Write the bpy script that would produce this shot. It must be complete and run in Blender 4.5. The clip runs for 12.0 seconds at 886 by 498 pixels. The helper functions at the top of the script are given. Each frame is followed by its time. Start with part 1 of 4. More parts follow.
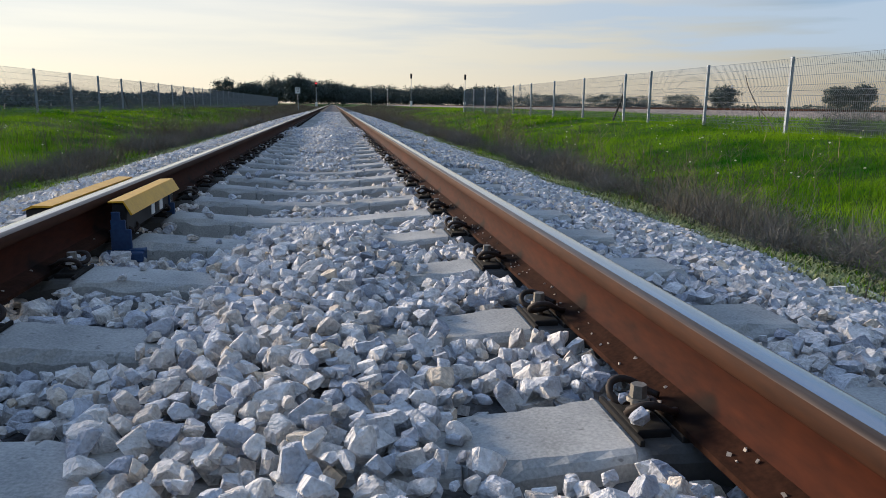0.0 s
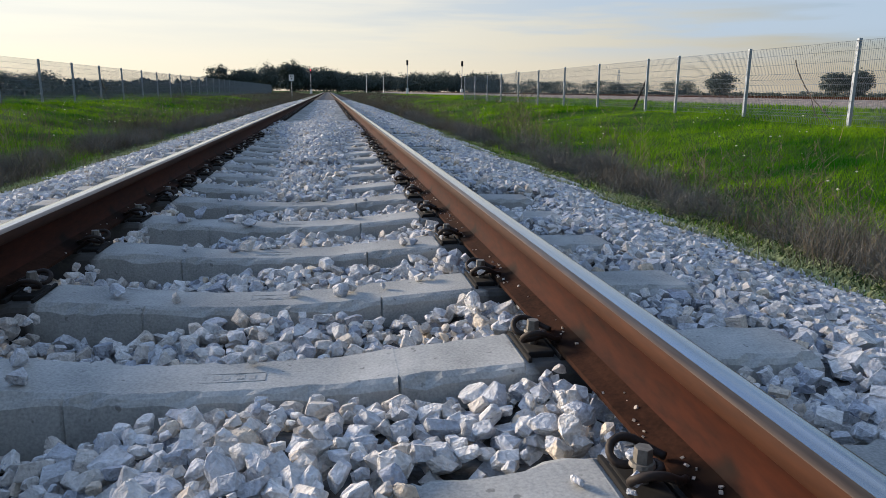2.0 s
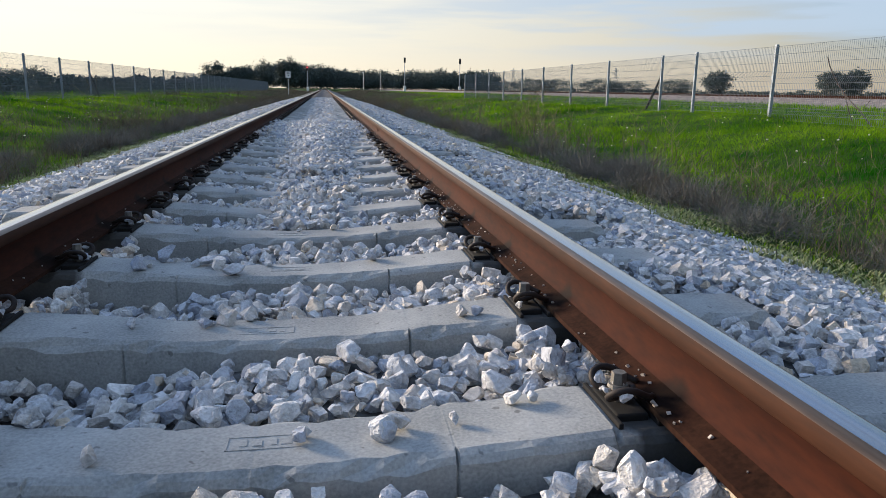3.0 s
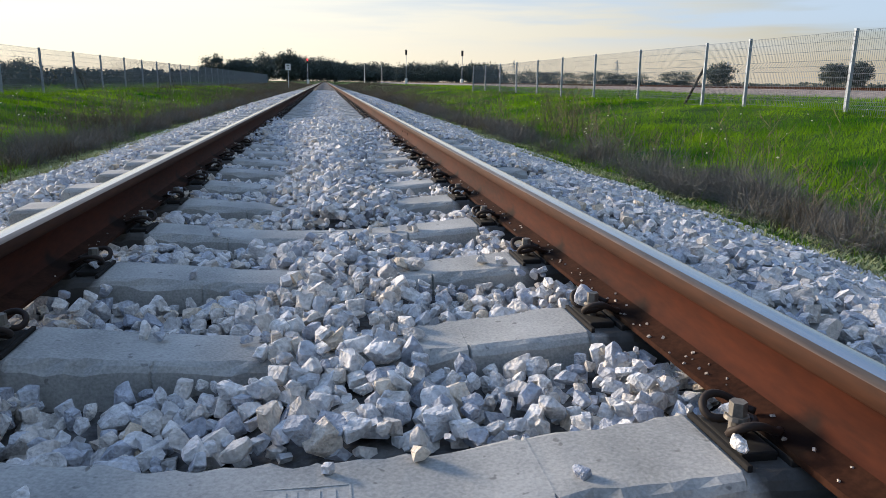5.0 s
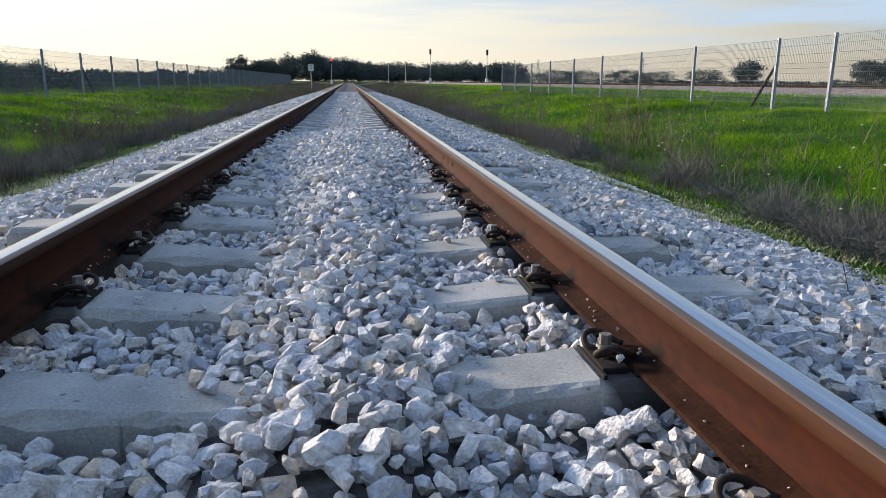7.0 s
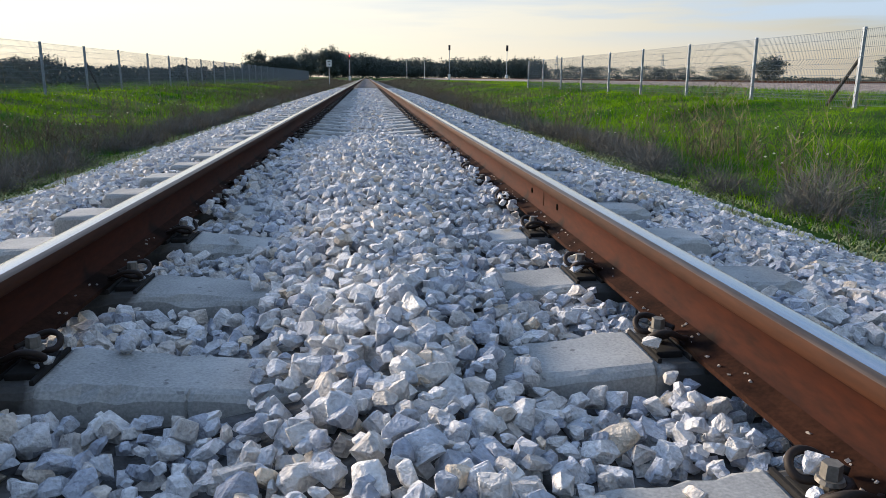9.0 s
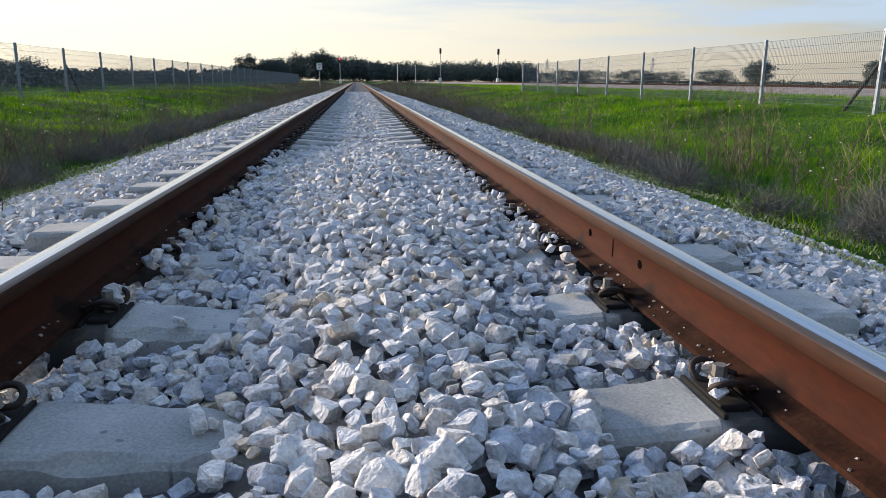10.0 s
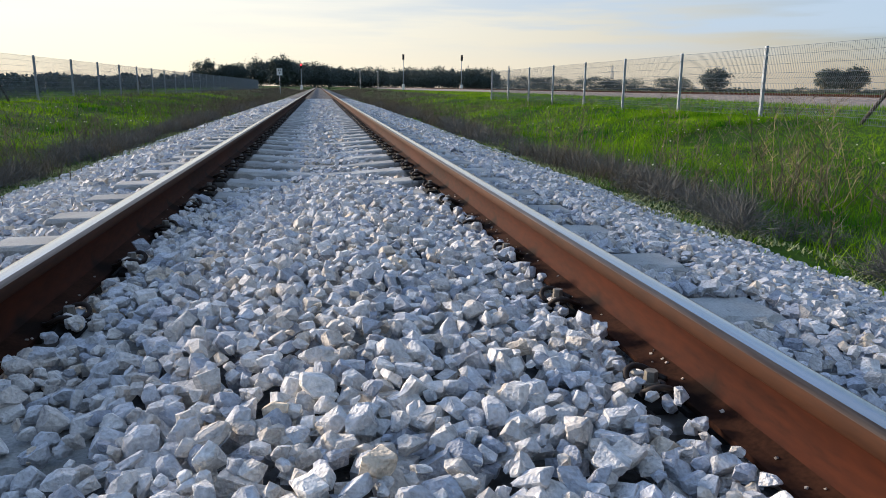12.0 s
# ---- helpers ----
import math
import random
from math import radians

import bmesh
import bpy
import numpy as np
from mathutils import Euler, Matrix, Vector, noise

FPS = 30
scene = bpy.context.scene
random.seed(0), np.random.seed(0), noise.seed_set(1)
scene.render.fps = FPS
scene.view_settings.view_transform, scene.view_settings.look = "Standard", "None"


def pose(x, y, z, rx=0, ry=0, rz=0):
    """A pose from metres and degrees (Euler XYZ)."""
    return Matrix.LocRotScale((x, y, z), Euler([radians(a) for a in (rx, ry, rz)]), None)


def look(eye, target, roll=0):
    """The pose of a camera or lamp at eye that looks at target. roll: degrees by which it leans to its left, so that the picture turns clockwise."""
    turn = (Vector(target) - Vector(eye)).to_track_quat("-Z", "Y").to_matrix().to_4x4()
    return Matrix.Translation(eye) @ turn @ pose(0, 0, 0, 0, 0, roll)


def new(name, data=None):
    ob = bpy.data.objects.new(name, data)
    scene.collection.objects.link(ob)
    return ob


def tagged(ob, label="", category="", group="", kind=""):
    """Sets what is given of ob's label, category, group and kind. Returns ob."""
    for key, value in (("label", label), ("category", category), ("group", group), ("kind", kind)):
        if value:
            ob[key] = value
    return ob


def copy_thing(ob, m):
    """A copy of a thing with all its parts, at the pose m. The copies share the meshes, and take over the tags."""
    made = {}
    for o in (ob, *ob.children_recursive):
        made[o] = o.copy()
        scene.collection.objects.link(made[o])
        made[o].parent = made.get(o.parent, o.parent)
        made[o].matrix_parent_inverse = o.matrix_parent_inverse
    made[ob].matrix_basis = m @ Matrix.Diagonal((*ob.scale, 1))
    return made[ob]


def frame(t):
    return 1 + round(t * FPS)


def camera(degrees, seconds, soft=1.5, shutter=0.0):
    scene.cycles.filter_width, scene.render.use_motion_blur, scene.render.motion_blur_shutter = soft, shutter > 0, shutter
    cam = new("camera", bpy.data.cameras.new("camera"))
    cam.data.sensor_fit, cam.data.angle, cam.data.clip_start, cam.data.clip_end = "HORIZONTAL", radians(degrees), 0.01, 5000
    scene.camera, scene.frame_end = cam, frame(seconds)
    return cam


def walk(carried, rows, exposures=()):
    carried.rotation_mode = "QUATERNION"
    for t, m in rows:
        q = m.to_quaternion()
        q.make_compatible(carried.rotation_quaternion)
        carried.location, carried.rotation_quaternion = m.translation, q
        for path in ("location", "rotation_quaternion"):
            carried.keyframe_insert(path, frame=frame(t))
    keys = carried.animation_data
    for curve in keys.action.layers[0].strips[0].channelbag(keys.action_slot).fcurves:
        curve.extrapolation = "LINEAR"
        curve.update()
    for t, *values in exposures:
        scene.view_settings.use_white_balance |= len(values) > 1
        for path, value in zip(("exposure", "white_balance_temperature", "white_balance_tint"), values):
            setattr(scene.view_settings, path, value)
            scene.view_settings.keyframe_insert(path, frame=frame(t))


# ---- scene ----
cam = camera(63.6, 12.0, soft=0.5)
PATH = [
    (0, (0.146, -1.169, 0.522), (0.444, 0.769, 0.127), 0.7),
    (0.5, (0.14, -0.642, 0.54), (0.441, 1.292, 0.13), 0.6),
    (1, (0.174, -0.131, 0.567), (0.478, 1.801, 0.149), 0.6),
    (1.5, (0.193, 0.327, 0.57), (0.501, 2.258, 0.151), 0.7),
    (2, (0.196, 0.796, 0.571), (0.504, 2.725, 0.142), 0.6),
    (2.5, (0.181, 1.292, 0.559), (0.495, 3.219, 0.125), 0.7),
    (3, (0.134, 1.747, 0.56), (0.452, 3.674, 0.125), 0.8),
    (3.2, (0.115, 1.947, 0.564), (0.434, 3.872, 0.124), 1.0),
    (4.8, (0.03, 3.553, 0.547), (0.346, 5.476, 0.096), 0.7),
    (5, (0.027, 3.759, 0.544), (0.343, 5.681, 0.09), 0.7),
    (5.5, (0.035, 4.264, 0.563), (0.343, 6.186, 0.107), 0.6),
    (6, (0.051, 4.744, 0.577), (0.347, 6.669, 0.12), 0.5),
    (6.5, (0.089, 5.196, 0.567), (0.368, 7.124, 0.112), 0.7),
    (7, (0.108, 5.697, 0.598), (0.36, 7.628, 0.142), 0.4),
    (7.2, (0.118, 5.884, 0.587), (0.364, 7.816, 0.13), 0.4),
    (8.8, (0.043, 7.299, 0.562), (0.25, 9.233, 0.098), 0.7),
    (9, (0.022, 7.481, 0.575), (0.227, 9.415, 0.109), 0.4),
    (9.5, (-0.004, 7.848, 0.571), (0.207, 9.782, 0.108), 0.6),
    (10, (-0.019, 8.308, 0.579), (0.212, 10.241, 0.122), 0.5),
    (10.5, (0.002, 8.791, 0.617), (0.259, 10.722, 0.164), 0.4),
    (11, (0.027, 9.238, 0.604), (0.322, 11.165, 0.158), 0.8),
    (11.5, (0.015, 9.669, 0.617), (0.324, 11.595, 0.176), 0.7),
    (12, (-0.009, 10.035, 0.617), (0.323, 11.957, 0.177), 0.7),
]
walk(cam, [(t, look(eye, target, roll)) for t, eye, target, roll in PATH], exposures=[(0, 0.90, 5140, 9), (2, 0.93, 5140, 9), (3.5, 1.10, 5140, 9), (6, 1.14, 5140, 9), (9, 1.15, 5140, 9), (12, 1.08, 5140, 9)])

# ---- sky, sun, exposure ----
SUN_EL, SUN_AZ = 12.0, -50.0

world = bpy.data.worlds.new("sky")
scene.world = world
world.use_nodes = True
wn, wl = world.node_tree.nodes, world.node_tree.links
sky = wn.new("ShaderNodeTexSky")
sky.sky_type = "NISHITA"
sky.sun_disc = False
sky.sun_elevation = radians(SUN_EL)
sky.sun_rotation = radians(SUN_AZ)
sky.air_density, sky.dust_density, sky.ozone_density = 1.2, 0.4, 3.5
sky.altitude = 20
wbg = wn["Background"]
wbg.inputs["Strength"].default_value = 0.148
# thin high cloud, drawn out along the horizon
wco = wn.new("ShaderNodeTexCoord")
wmap = wn.new("ShaderNodeMapping")
wmap.inputs["Scale"].default_value = (1.2, 1.2, 9.0)
wno = wn.new("ShaderNodeTexNoise")
wno.inputs["Scale"].default_value = 1.9
wno.inputs["Detail"].default_value = 6
wno.inputs["Roughness"].default_value = 0.55
wra = wn.new("ShaderNodeMapRange")
wra.inputs["From Min"].default_value, wra.inputs["From Max"].default_value = 0.44, 0.60
wra.inputs["To Min"].default_value, wra.inputs["To Max"].default_value = 0.0, 0.75
wsep = wn.new("ShaderNodeSeparateXYZ")
whaze = wn.new("ShaderNodeMapRange")
whaze.interpolation_type = "SMOOTHSTEP"
whaze.inputs["From Min"].default_value, whaze.inputs["From Max"].default_value = 0.0, 0.30
whaze.inputs["To Min"].default_value, whaze.inputs["To Max"].default_value = 0.88, 0.0
wsum = wn.new("ShaderNodeMath")
wsum.operation = "MAXIMUM"
wmix = wn.new("ShaderNodeMixRGB")
# cream near the horizon, blue-white overhead
wtint = wn.new("ShaderNodeMixRGB")
wtint.inputs["Color1"].default_value, wtint.inputs["Color2"].default_value = (4.25, 3.2, 2.0, 1), (3.35, 3.8, 5.1, 1)
wrise = wn.new("ShaderNodeMapRange")
wrise.interpolation_type = "SMOOTHSTEP"
wrise.inputs["From Min"].default_value, wrise.inputs["From Max"].default_value = 0.05, 0.30
wl.new(wrise.outputs[0], wtint.inputs["Fac"])
wl.new(wtint.outputs["Color"], wmix.inputs["Color2"])
wl.new(wco.outputs["Generated"], wmap.inputs["Vector"])
wl.new(wco.outputs["Generated"], wsep.inputs["Vector"])
# it reaches higher on the sun's side
wside = wn.new("ShaderNodeVectorMath")
wside.operation = "DOT_PRODUCT"
wside.inputs[1].default_value = (math.sin(radians(SUN_AZ)), math.cos(radians(SUN_AZ)), 0)
wreach = wn.new("ShaderNodeMapRange")
wreach.inputs["From Min"].default_value, wreach.inputs["From Max"].default_value = 0.0, 0.95
wreach.inputs["To Min"].default_value, wreach.inputs["To Max"].default_value = 0.55, 4.0
wdiv = wn.new("ShaderNodeMath")
wdiv.operation = "DIVIDE"
wl.new(wco.outputs["Generated"], wside.inputs[0])
wl.new(wside.outputs["Value"], wreach.inputs["Value"])
wl.new(wsep.outputs["Z"], wdiv.inputs[0])
wl.new(wreach.outputs[0], wdiv.inputs[1])
wl.new(wdiv.outputs[0], whaze.inputs["Value"])
wl.new(wdiv.outputs[0], wrise.inputs["Value"])
wl.new(wmap.outputs["Vector"], wno.inputs["Vector"])
wl.new(wno.outputs["Fac"], wra.inputs["Value"])
wl.new(wra.outputs[0], wsum.inputs[0])
wl.new(whaze.outputs[0], wsum.inputs[1])
wl.new(wsum.outputs[0], wmix.inputs["Fac"])
wl.new(sky.outputs["Color"], wmix.inputs["Color1"])
# the veil is brightest towards the sun
wdot = wn.new("ShaderNodeVectorMath")
wdot.operation = "DOT_PRODUCT"
wdot.inputs[1].default_value = (math.sin(radians(SUN_AZ)), math.cos(radians(SUN_AZ)), 0.1)
wglow = wn.new("ShaderNodeMapRange")
wglow.interpolation_type = "SMOOTHSTEP"
wglow.inputs["From Min"].default_value, wglow.inputs["From Max"].default_value = -0.75, 0.93
wglow.inputs["To Min"].default_value, wglow.inputs["To Max"].default_value = 0.13, 0.94
wmul = wn.new("ShaderNodeVectorMath")
wmul.operation = "SCALE"
wl.new(wco.outputs["Generated"], wdot.inputs[0])
wl.new(wdot.outputs["Value"], wglow.inputs["Value"])
wl.new(wmix.outputs["Color"], wmul.inputs[0])
wl.new(wglow.outputs[0], wmul.inputs["Scale"])
# pale blue gaps in the veil, away from the sun
wmap2 = wn.new("ShaderNodeMapping")
wmap2.inputs["Scale"].default_value = (2.2, 2.2, 26.0)
wgap = wn.new("ShaderNodeTexNoise")
wgap.inputs["Scale"].default_value, wgap.inputs["Detail"].default_value = 1.6, 5
wgr = wn.new("ShaderNodeMapRange")
wgr.inputs["From Min"].default_value, wgr.inputs["From Max"].default_value = 0.40, 0.58
wup = wn.new("ShaderNodeMapRange")
wup.interpolation_type = "SMOOTHSTEP"
wup.inputs["From Min"].default_value, wup.inputs["From Max"].default_value = 0.03, 0.085
waw = wn.new("ShaderNodeMapRange")
waw.interpolation_type = "SMOOTHSTEP"
waw.inputs["From Min"].default_value, waw.inputs["From Max"].default_value = 0.75, 0.25
waw.inputs["To Min"].default_value, waw.inputs["To Max"].default_value = 0.15, 0.9
wk1, wk2 = wn.new("ShaderNodeMath"), wn.new("ShaderNodeMath")
wk1.operation = wk2.operation = "MULTIPLY"
wblue = wn.new("ShaderNodeMixRGB")
wblue.inputs["Color2"].default_value = (2.05, 2.1, 2.0, 1)
wl.new(wco.outputs["Generated"], wmap2.inputs["Vector"])
wl.new(wmap2.outputs["Vector"], wgap.inputs["Vector"])
wl.new(wgap.outputs["Fac"], wgr.inputs["Value"])
wl.new(wsep.outputs["Z"], wup.inputs["Value"])
wl.new(wside.outputs["Value"], waw.inputs["Value"])
wl.new(wgr.outputs[0], wk1.inputs[0])
wl.new(wup.outputs[0], wk1.inputs[1])
wl.new(wk1.outputs[0], wk2.inputs[0])
wl.new(waw.outputs[0], wk2.inputs[1])
wl.new(wk2.outputs[0], wblue.inputs["Fac"])
wl.new(wmul.outputs["Vector"], wblue.inputs["Color1"])
# deeper blue overhead
whigh = wn.new("ShaderNodeMapRange")
whigh.interpolation_type = "SMOOTHSTEP"
whigh.inputs["From Min"].default_value, whigh.inputs["From Max"].default_value = 0.22, 0.6
wdeep = wn.new("ShaderNodeMixRGB")
wdeep.blend_type = "MULTIPLY"
wdeep.inputs["Color2"].default_value = (0.96, 0.995, 1.05, 1)
wl.new(wsep.outputs["Z"], whigh.inputs["Value"])
wl.new(whigh.outputs[0], wdeep.inputs["Fac"])
wl.new(wblue.outputs["Color"], wdeep.inputs["Color1"])
wl.new(wdeep.outputs["Color"], wbg.inputs["Color"])

sun = new("sun", bpy.data.lights.new("sun", "SUN"))
sun.data.energy = 4.0
sun.data.angle = radians(14.0)
sun.data.color = (1.0, 0.71, 0.42)
sd = Vector((math.sin(radians(SUN_AZ)) * math.cos(radians(SUN_EL)), math.cos(radians(SUN_AZ)) * math.cos(radians(SUN_EL)), math.sin(radians(SUN_EL))))
sun.matrix_world = look(sd * 50, (0, 0, 0))


# ---- materials ----
def material(name, dark, light, rough=0.8, metal=0.0, scale=6.0, fine=60.0, bump=0.3, depth=0.01, vary=0.0, spec=0.4, island=False, ramp=(0.3, 0.7), stretch=(1, 1, 1)):
    """Two colours mixed by noise at two scales, with bump; vary: brightness spread from piece to piece."""
    m = bpy.data.materials.new(name)
    m.use_nodes = True
    n, l = m.node_tree.nodes, m.node_tree.links
    b = n["Principled BSDF"]
    b.inputs["Roughness"].default_value = rough
    b.inputs["Metallic"].default_value = metal
    b.inputs["Specular IOR Level"].default_value = spec
    co = n.new("ShaderNodeTexCoord")
    mp = n.new("ShaderNodeMapping")
    mp.inputs["Scale"].default_value = stretch
    l.new(co.outputs["Object"], mp.inputs["Vector"])
    big, small = n.new("ShaderNodeTexNoise"), n.new("ShaderNodeTexNoise")
    big.inputs["Scale"].default_value, small.inputs["Scale"].default_value = scale, fine
    big.inputs["Detail"].default_value, small.inputs["Detail"].default_value = 4, 5
    for t in (big, small):
        l.new(mp.outputs["Vector"], t.inputs["Vector"])
    add = n.new("ShaderNodeMath")
    add.operation = "MULTIPLY_ADD"
    add.inputs[1].default_value = 0.45
    half = n.new("ShaderNodeMath")
    half.operation = "MULTIPLY"
    half.inputs[1].default_value = 0.55
    l.new(big.outputs["Fac"], half.inputs[0])
    l.new(small.outputs["Fac"], add.inputs[0])
    l.new(half.outputs[0], add.inputs[2])
    r = n.new("ShaderNodeValToRGB")
    r.color_ramp.elements[0].position, r.color_ramp.elements[1].position = ramp
    r.color_ramp.elements[0].color, r.color_ramp.elements[1].color = (*dark, 1), (*light, 1)
    l.new(add.outputs[0], r.inputs["Fac"])
    out = r.outputs["Color"]
    if vary:
        if island:
            rnd = n.new("ShaderNodeNewGeometry").outputs["Random Per Island"]
        else:
            rnd = n.new("ShaderNodeObjectInfo").outputs["Random"]
        hsv = n.new("ShaderNodeHueSaturation")
        rg = n.new("ShaderNodeMapRange")
        rg.inputs["To Min"].default_value, rg.inputs["To Max"].default_value = 1 - vary, 1 + vary
        l.new(rnd, rg.inputs["Value"])
        l.new(rg.outputs[0], hsv.inputs["Value"])
        l.new(out, hsv.inputs["Color"])
        out = hsv.outputs["Color"]
    l.new(out, b.inputs["Base Color"])
    if bump:
        bp = n.new("ShaderNodeBump")
        bp.inputs["Strength"].default_value, bp.inputs["Distance"].default_value = bump, depth
        l.new(add.outputs[0], bp.inputs["Height"])
        l.new(bp.outputs["Normal"], b.inputs["Normal"])
    return m


def stone_material(name, island, big, small):
    """Crushed limestone: grey, some pieces buff, some bluish, with pits and pale dust."""
    m = material(name, (0.42, 0.418, 0.416), (0.86, 0.855, 0.845), 0.9, 0, big, small, 1.0, 0.016, 0.0, 0.25, island, (0.33, 0.66))
    n, l = m.node_tree.nodes, m.node_tree.links
    b = n["Principled BSDF"]
    old = b.inputs["Base Color"].links[0].from_socket
    rnd = n.new("ShaderNodeNewGeometry").outputs["Random Per Island"] if island else n.new("ShaderNodeObjectInfo").outputs["Random"]
    r = n.new("ShaderNodeValToRGB")
    r.color_ramp.interpolation = "LINEAR"
    e = r.color_ramp.elements
    e[0].position, e[0].color = 0.0, (0.54, 0.58, 0.68, 1)
    e[1].position, e[1].color = 1.0, (1.02, 0.88, 0.68, 1)
    for p, c in ((0.25, (0.80, 0.83, 0.89, 1)), (0.5, (0.96, 0.96, 0.97, 1)), (0.68, (1.12, 1.10, 1.07, 1)), (0.80, (0.86, 0.83, 0.79, 1)), (0.93, (0.90, 0.85, 0.79, 1))):
        x = e.new(p)
        x.color = c
    mul = n.new("ShaderNodeMixRGB")
    mul.blend_type = "MULTIPLY"
    mul.inputs["Fac"].default_value = 1.0
    l.new(rnd, r.inputs["Fac"])
    l.new(old, mul.inputs["Color1"])
    l.new(r.outputs["Color"], mul.inputs["Color2"])
    l.new(mul.outputs["Color"], b.inputs["Base Color"])
    return m


STONE = stone_material("crushed_limestone", True, 30, 130)
STONE_ONE = stone_material("crushed_limestone_piece", False, 0.9, 3.6)
# near black, so the shade in the gaps between stones is in the colour
SHADE_BED = material("shade_toned_ballast_bed", (0.012, 0.012, 0.012), (0.16, 0.16, 0.16), 0.95, 0, 9, 24, 1.0, 0.05, ramp=(0.36, 0.62))
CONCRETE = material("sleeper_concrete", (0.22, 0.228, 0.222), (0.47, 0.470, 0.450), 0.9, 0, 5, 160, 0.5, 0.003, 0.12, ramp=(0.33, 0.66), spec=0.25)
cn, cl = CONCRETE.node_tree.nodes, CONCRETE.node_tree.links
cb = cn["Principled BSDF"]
# darker from the clips to the rail seats, with a noisy edge
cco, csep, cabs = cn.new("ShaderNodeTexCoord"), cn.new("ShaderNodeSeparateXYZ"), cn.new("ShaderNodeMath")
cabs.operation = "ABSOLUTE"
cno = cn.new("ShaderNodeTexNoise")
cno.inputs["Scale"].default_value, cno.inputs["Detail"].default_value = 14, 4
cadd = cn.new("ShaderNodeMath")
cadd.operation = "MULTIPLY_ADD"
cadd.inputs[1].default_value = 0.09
cseat = cn.new("ShaderNodeMapRange")
cseat.inputs["From Min"].default_value, cseat.inputs["From Max"].default_value = 0.645, 0.68
cseat.inputs["To Max"].default_value = 0.9
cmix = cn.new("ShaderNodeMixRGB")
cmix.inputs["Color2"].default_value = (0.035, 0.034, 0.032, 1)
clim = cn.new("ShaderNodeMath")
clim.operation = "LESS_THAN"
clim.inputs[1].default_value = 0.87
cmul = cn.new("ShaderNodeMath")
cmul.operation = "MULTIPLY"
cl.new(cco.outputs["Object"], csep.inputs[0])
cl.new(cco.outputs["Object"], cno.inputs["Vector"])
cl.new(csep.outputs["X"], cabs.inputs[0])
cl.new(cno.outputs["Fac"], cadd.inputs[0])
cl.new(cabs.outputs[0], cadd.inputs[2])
cl.new(cadd.outputs[0], cseat.inputs["Value"])
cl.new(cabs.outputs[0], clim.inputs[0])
cl.new(cseat.outputs[0], cmul.inputs[0])
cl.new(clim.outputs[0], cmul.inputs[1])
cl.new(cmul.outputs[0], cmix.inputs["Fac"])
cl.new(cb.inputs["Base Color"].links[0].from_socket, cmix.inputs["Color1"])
# small air holes in the cast face: their shade is painted as dark specks
cpit, cpr, cdark = cn.new("ShaderNodeTexNoise"), cn.new("ShaderNodeMapRange"), cn.new("ShaderNodeMixRGB")
cpit.inputs["Scale"].default_value, cpit.inputs["Detail"].default_value = 38, 2
cpr.inputs["From Min"].default_value, cpr.inputs["From Max"].default_value = 0.68, 0.73
cpr.inputs["To Max"].default_value = 0.6
cdark.inputs["Color2"].default_value = (0.09, 0.09, 0.088, 1)
cl.new(cco.outputs["Object"], cpit.inputs["Vector"])
cl.new(cpit.outputs["Fac"], cpr.inputs["Value"])
cl.new(cpr.outputs[0], cdark.inputs["Fac"])
cl.new(cmix.outputs["Color"], cdark.inputs["Color1"])
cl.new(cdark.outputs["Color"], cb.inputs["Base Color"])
RUST = material("rusty_rail", (0.011, 0.0025, 0.0008), (0.054, 0.0122, 0.0030), 0.85, 0.0, 4, 70, 0.25, 0.002, spec=0.15, stretch=(1, 0.25, 1))
RUST_HEAD = material("worn_rail_side", (0.018, 0.0062, 0.0020), (0.056, 0.0190, 0.0058), 0.8, 0.0, 5, 90, 0.2, 0.002, spec=0.2, stretch=(1, 0.15, 1))
RUST_FOOT = material("dusty_rail_foot", (0.010, 0.0040, 0.0022), (0.046, 0.0190, 0.0100), 0.95, 0.0, 14, 110, 0.3, 0.003, spec=0.1)


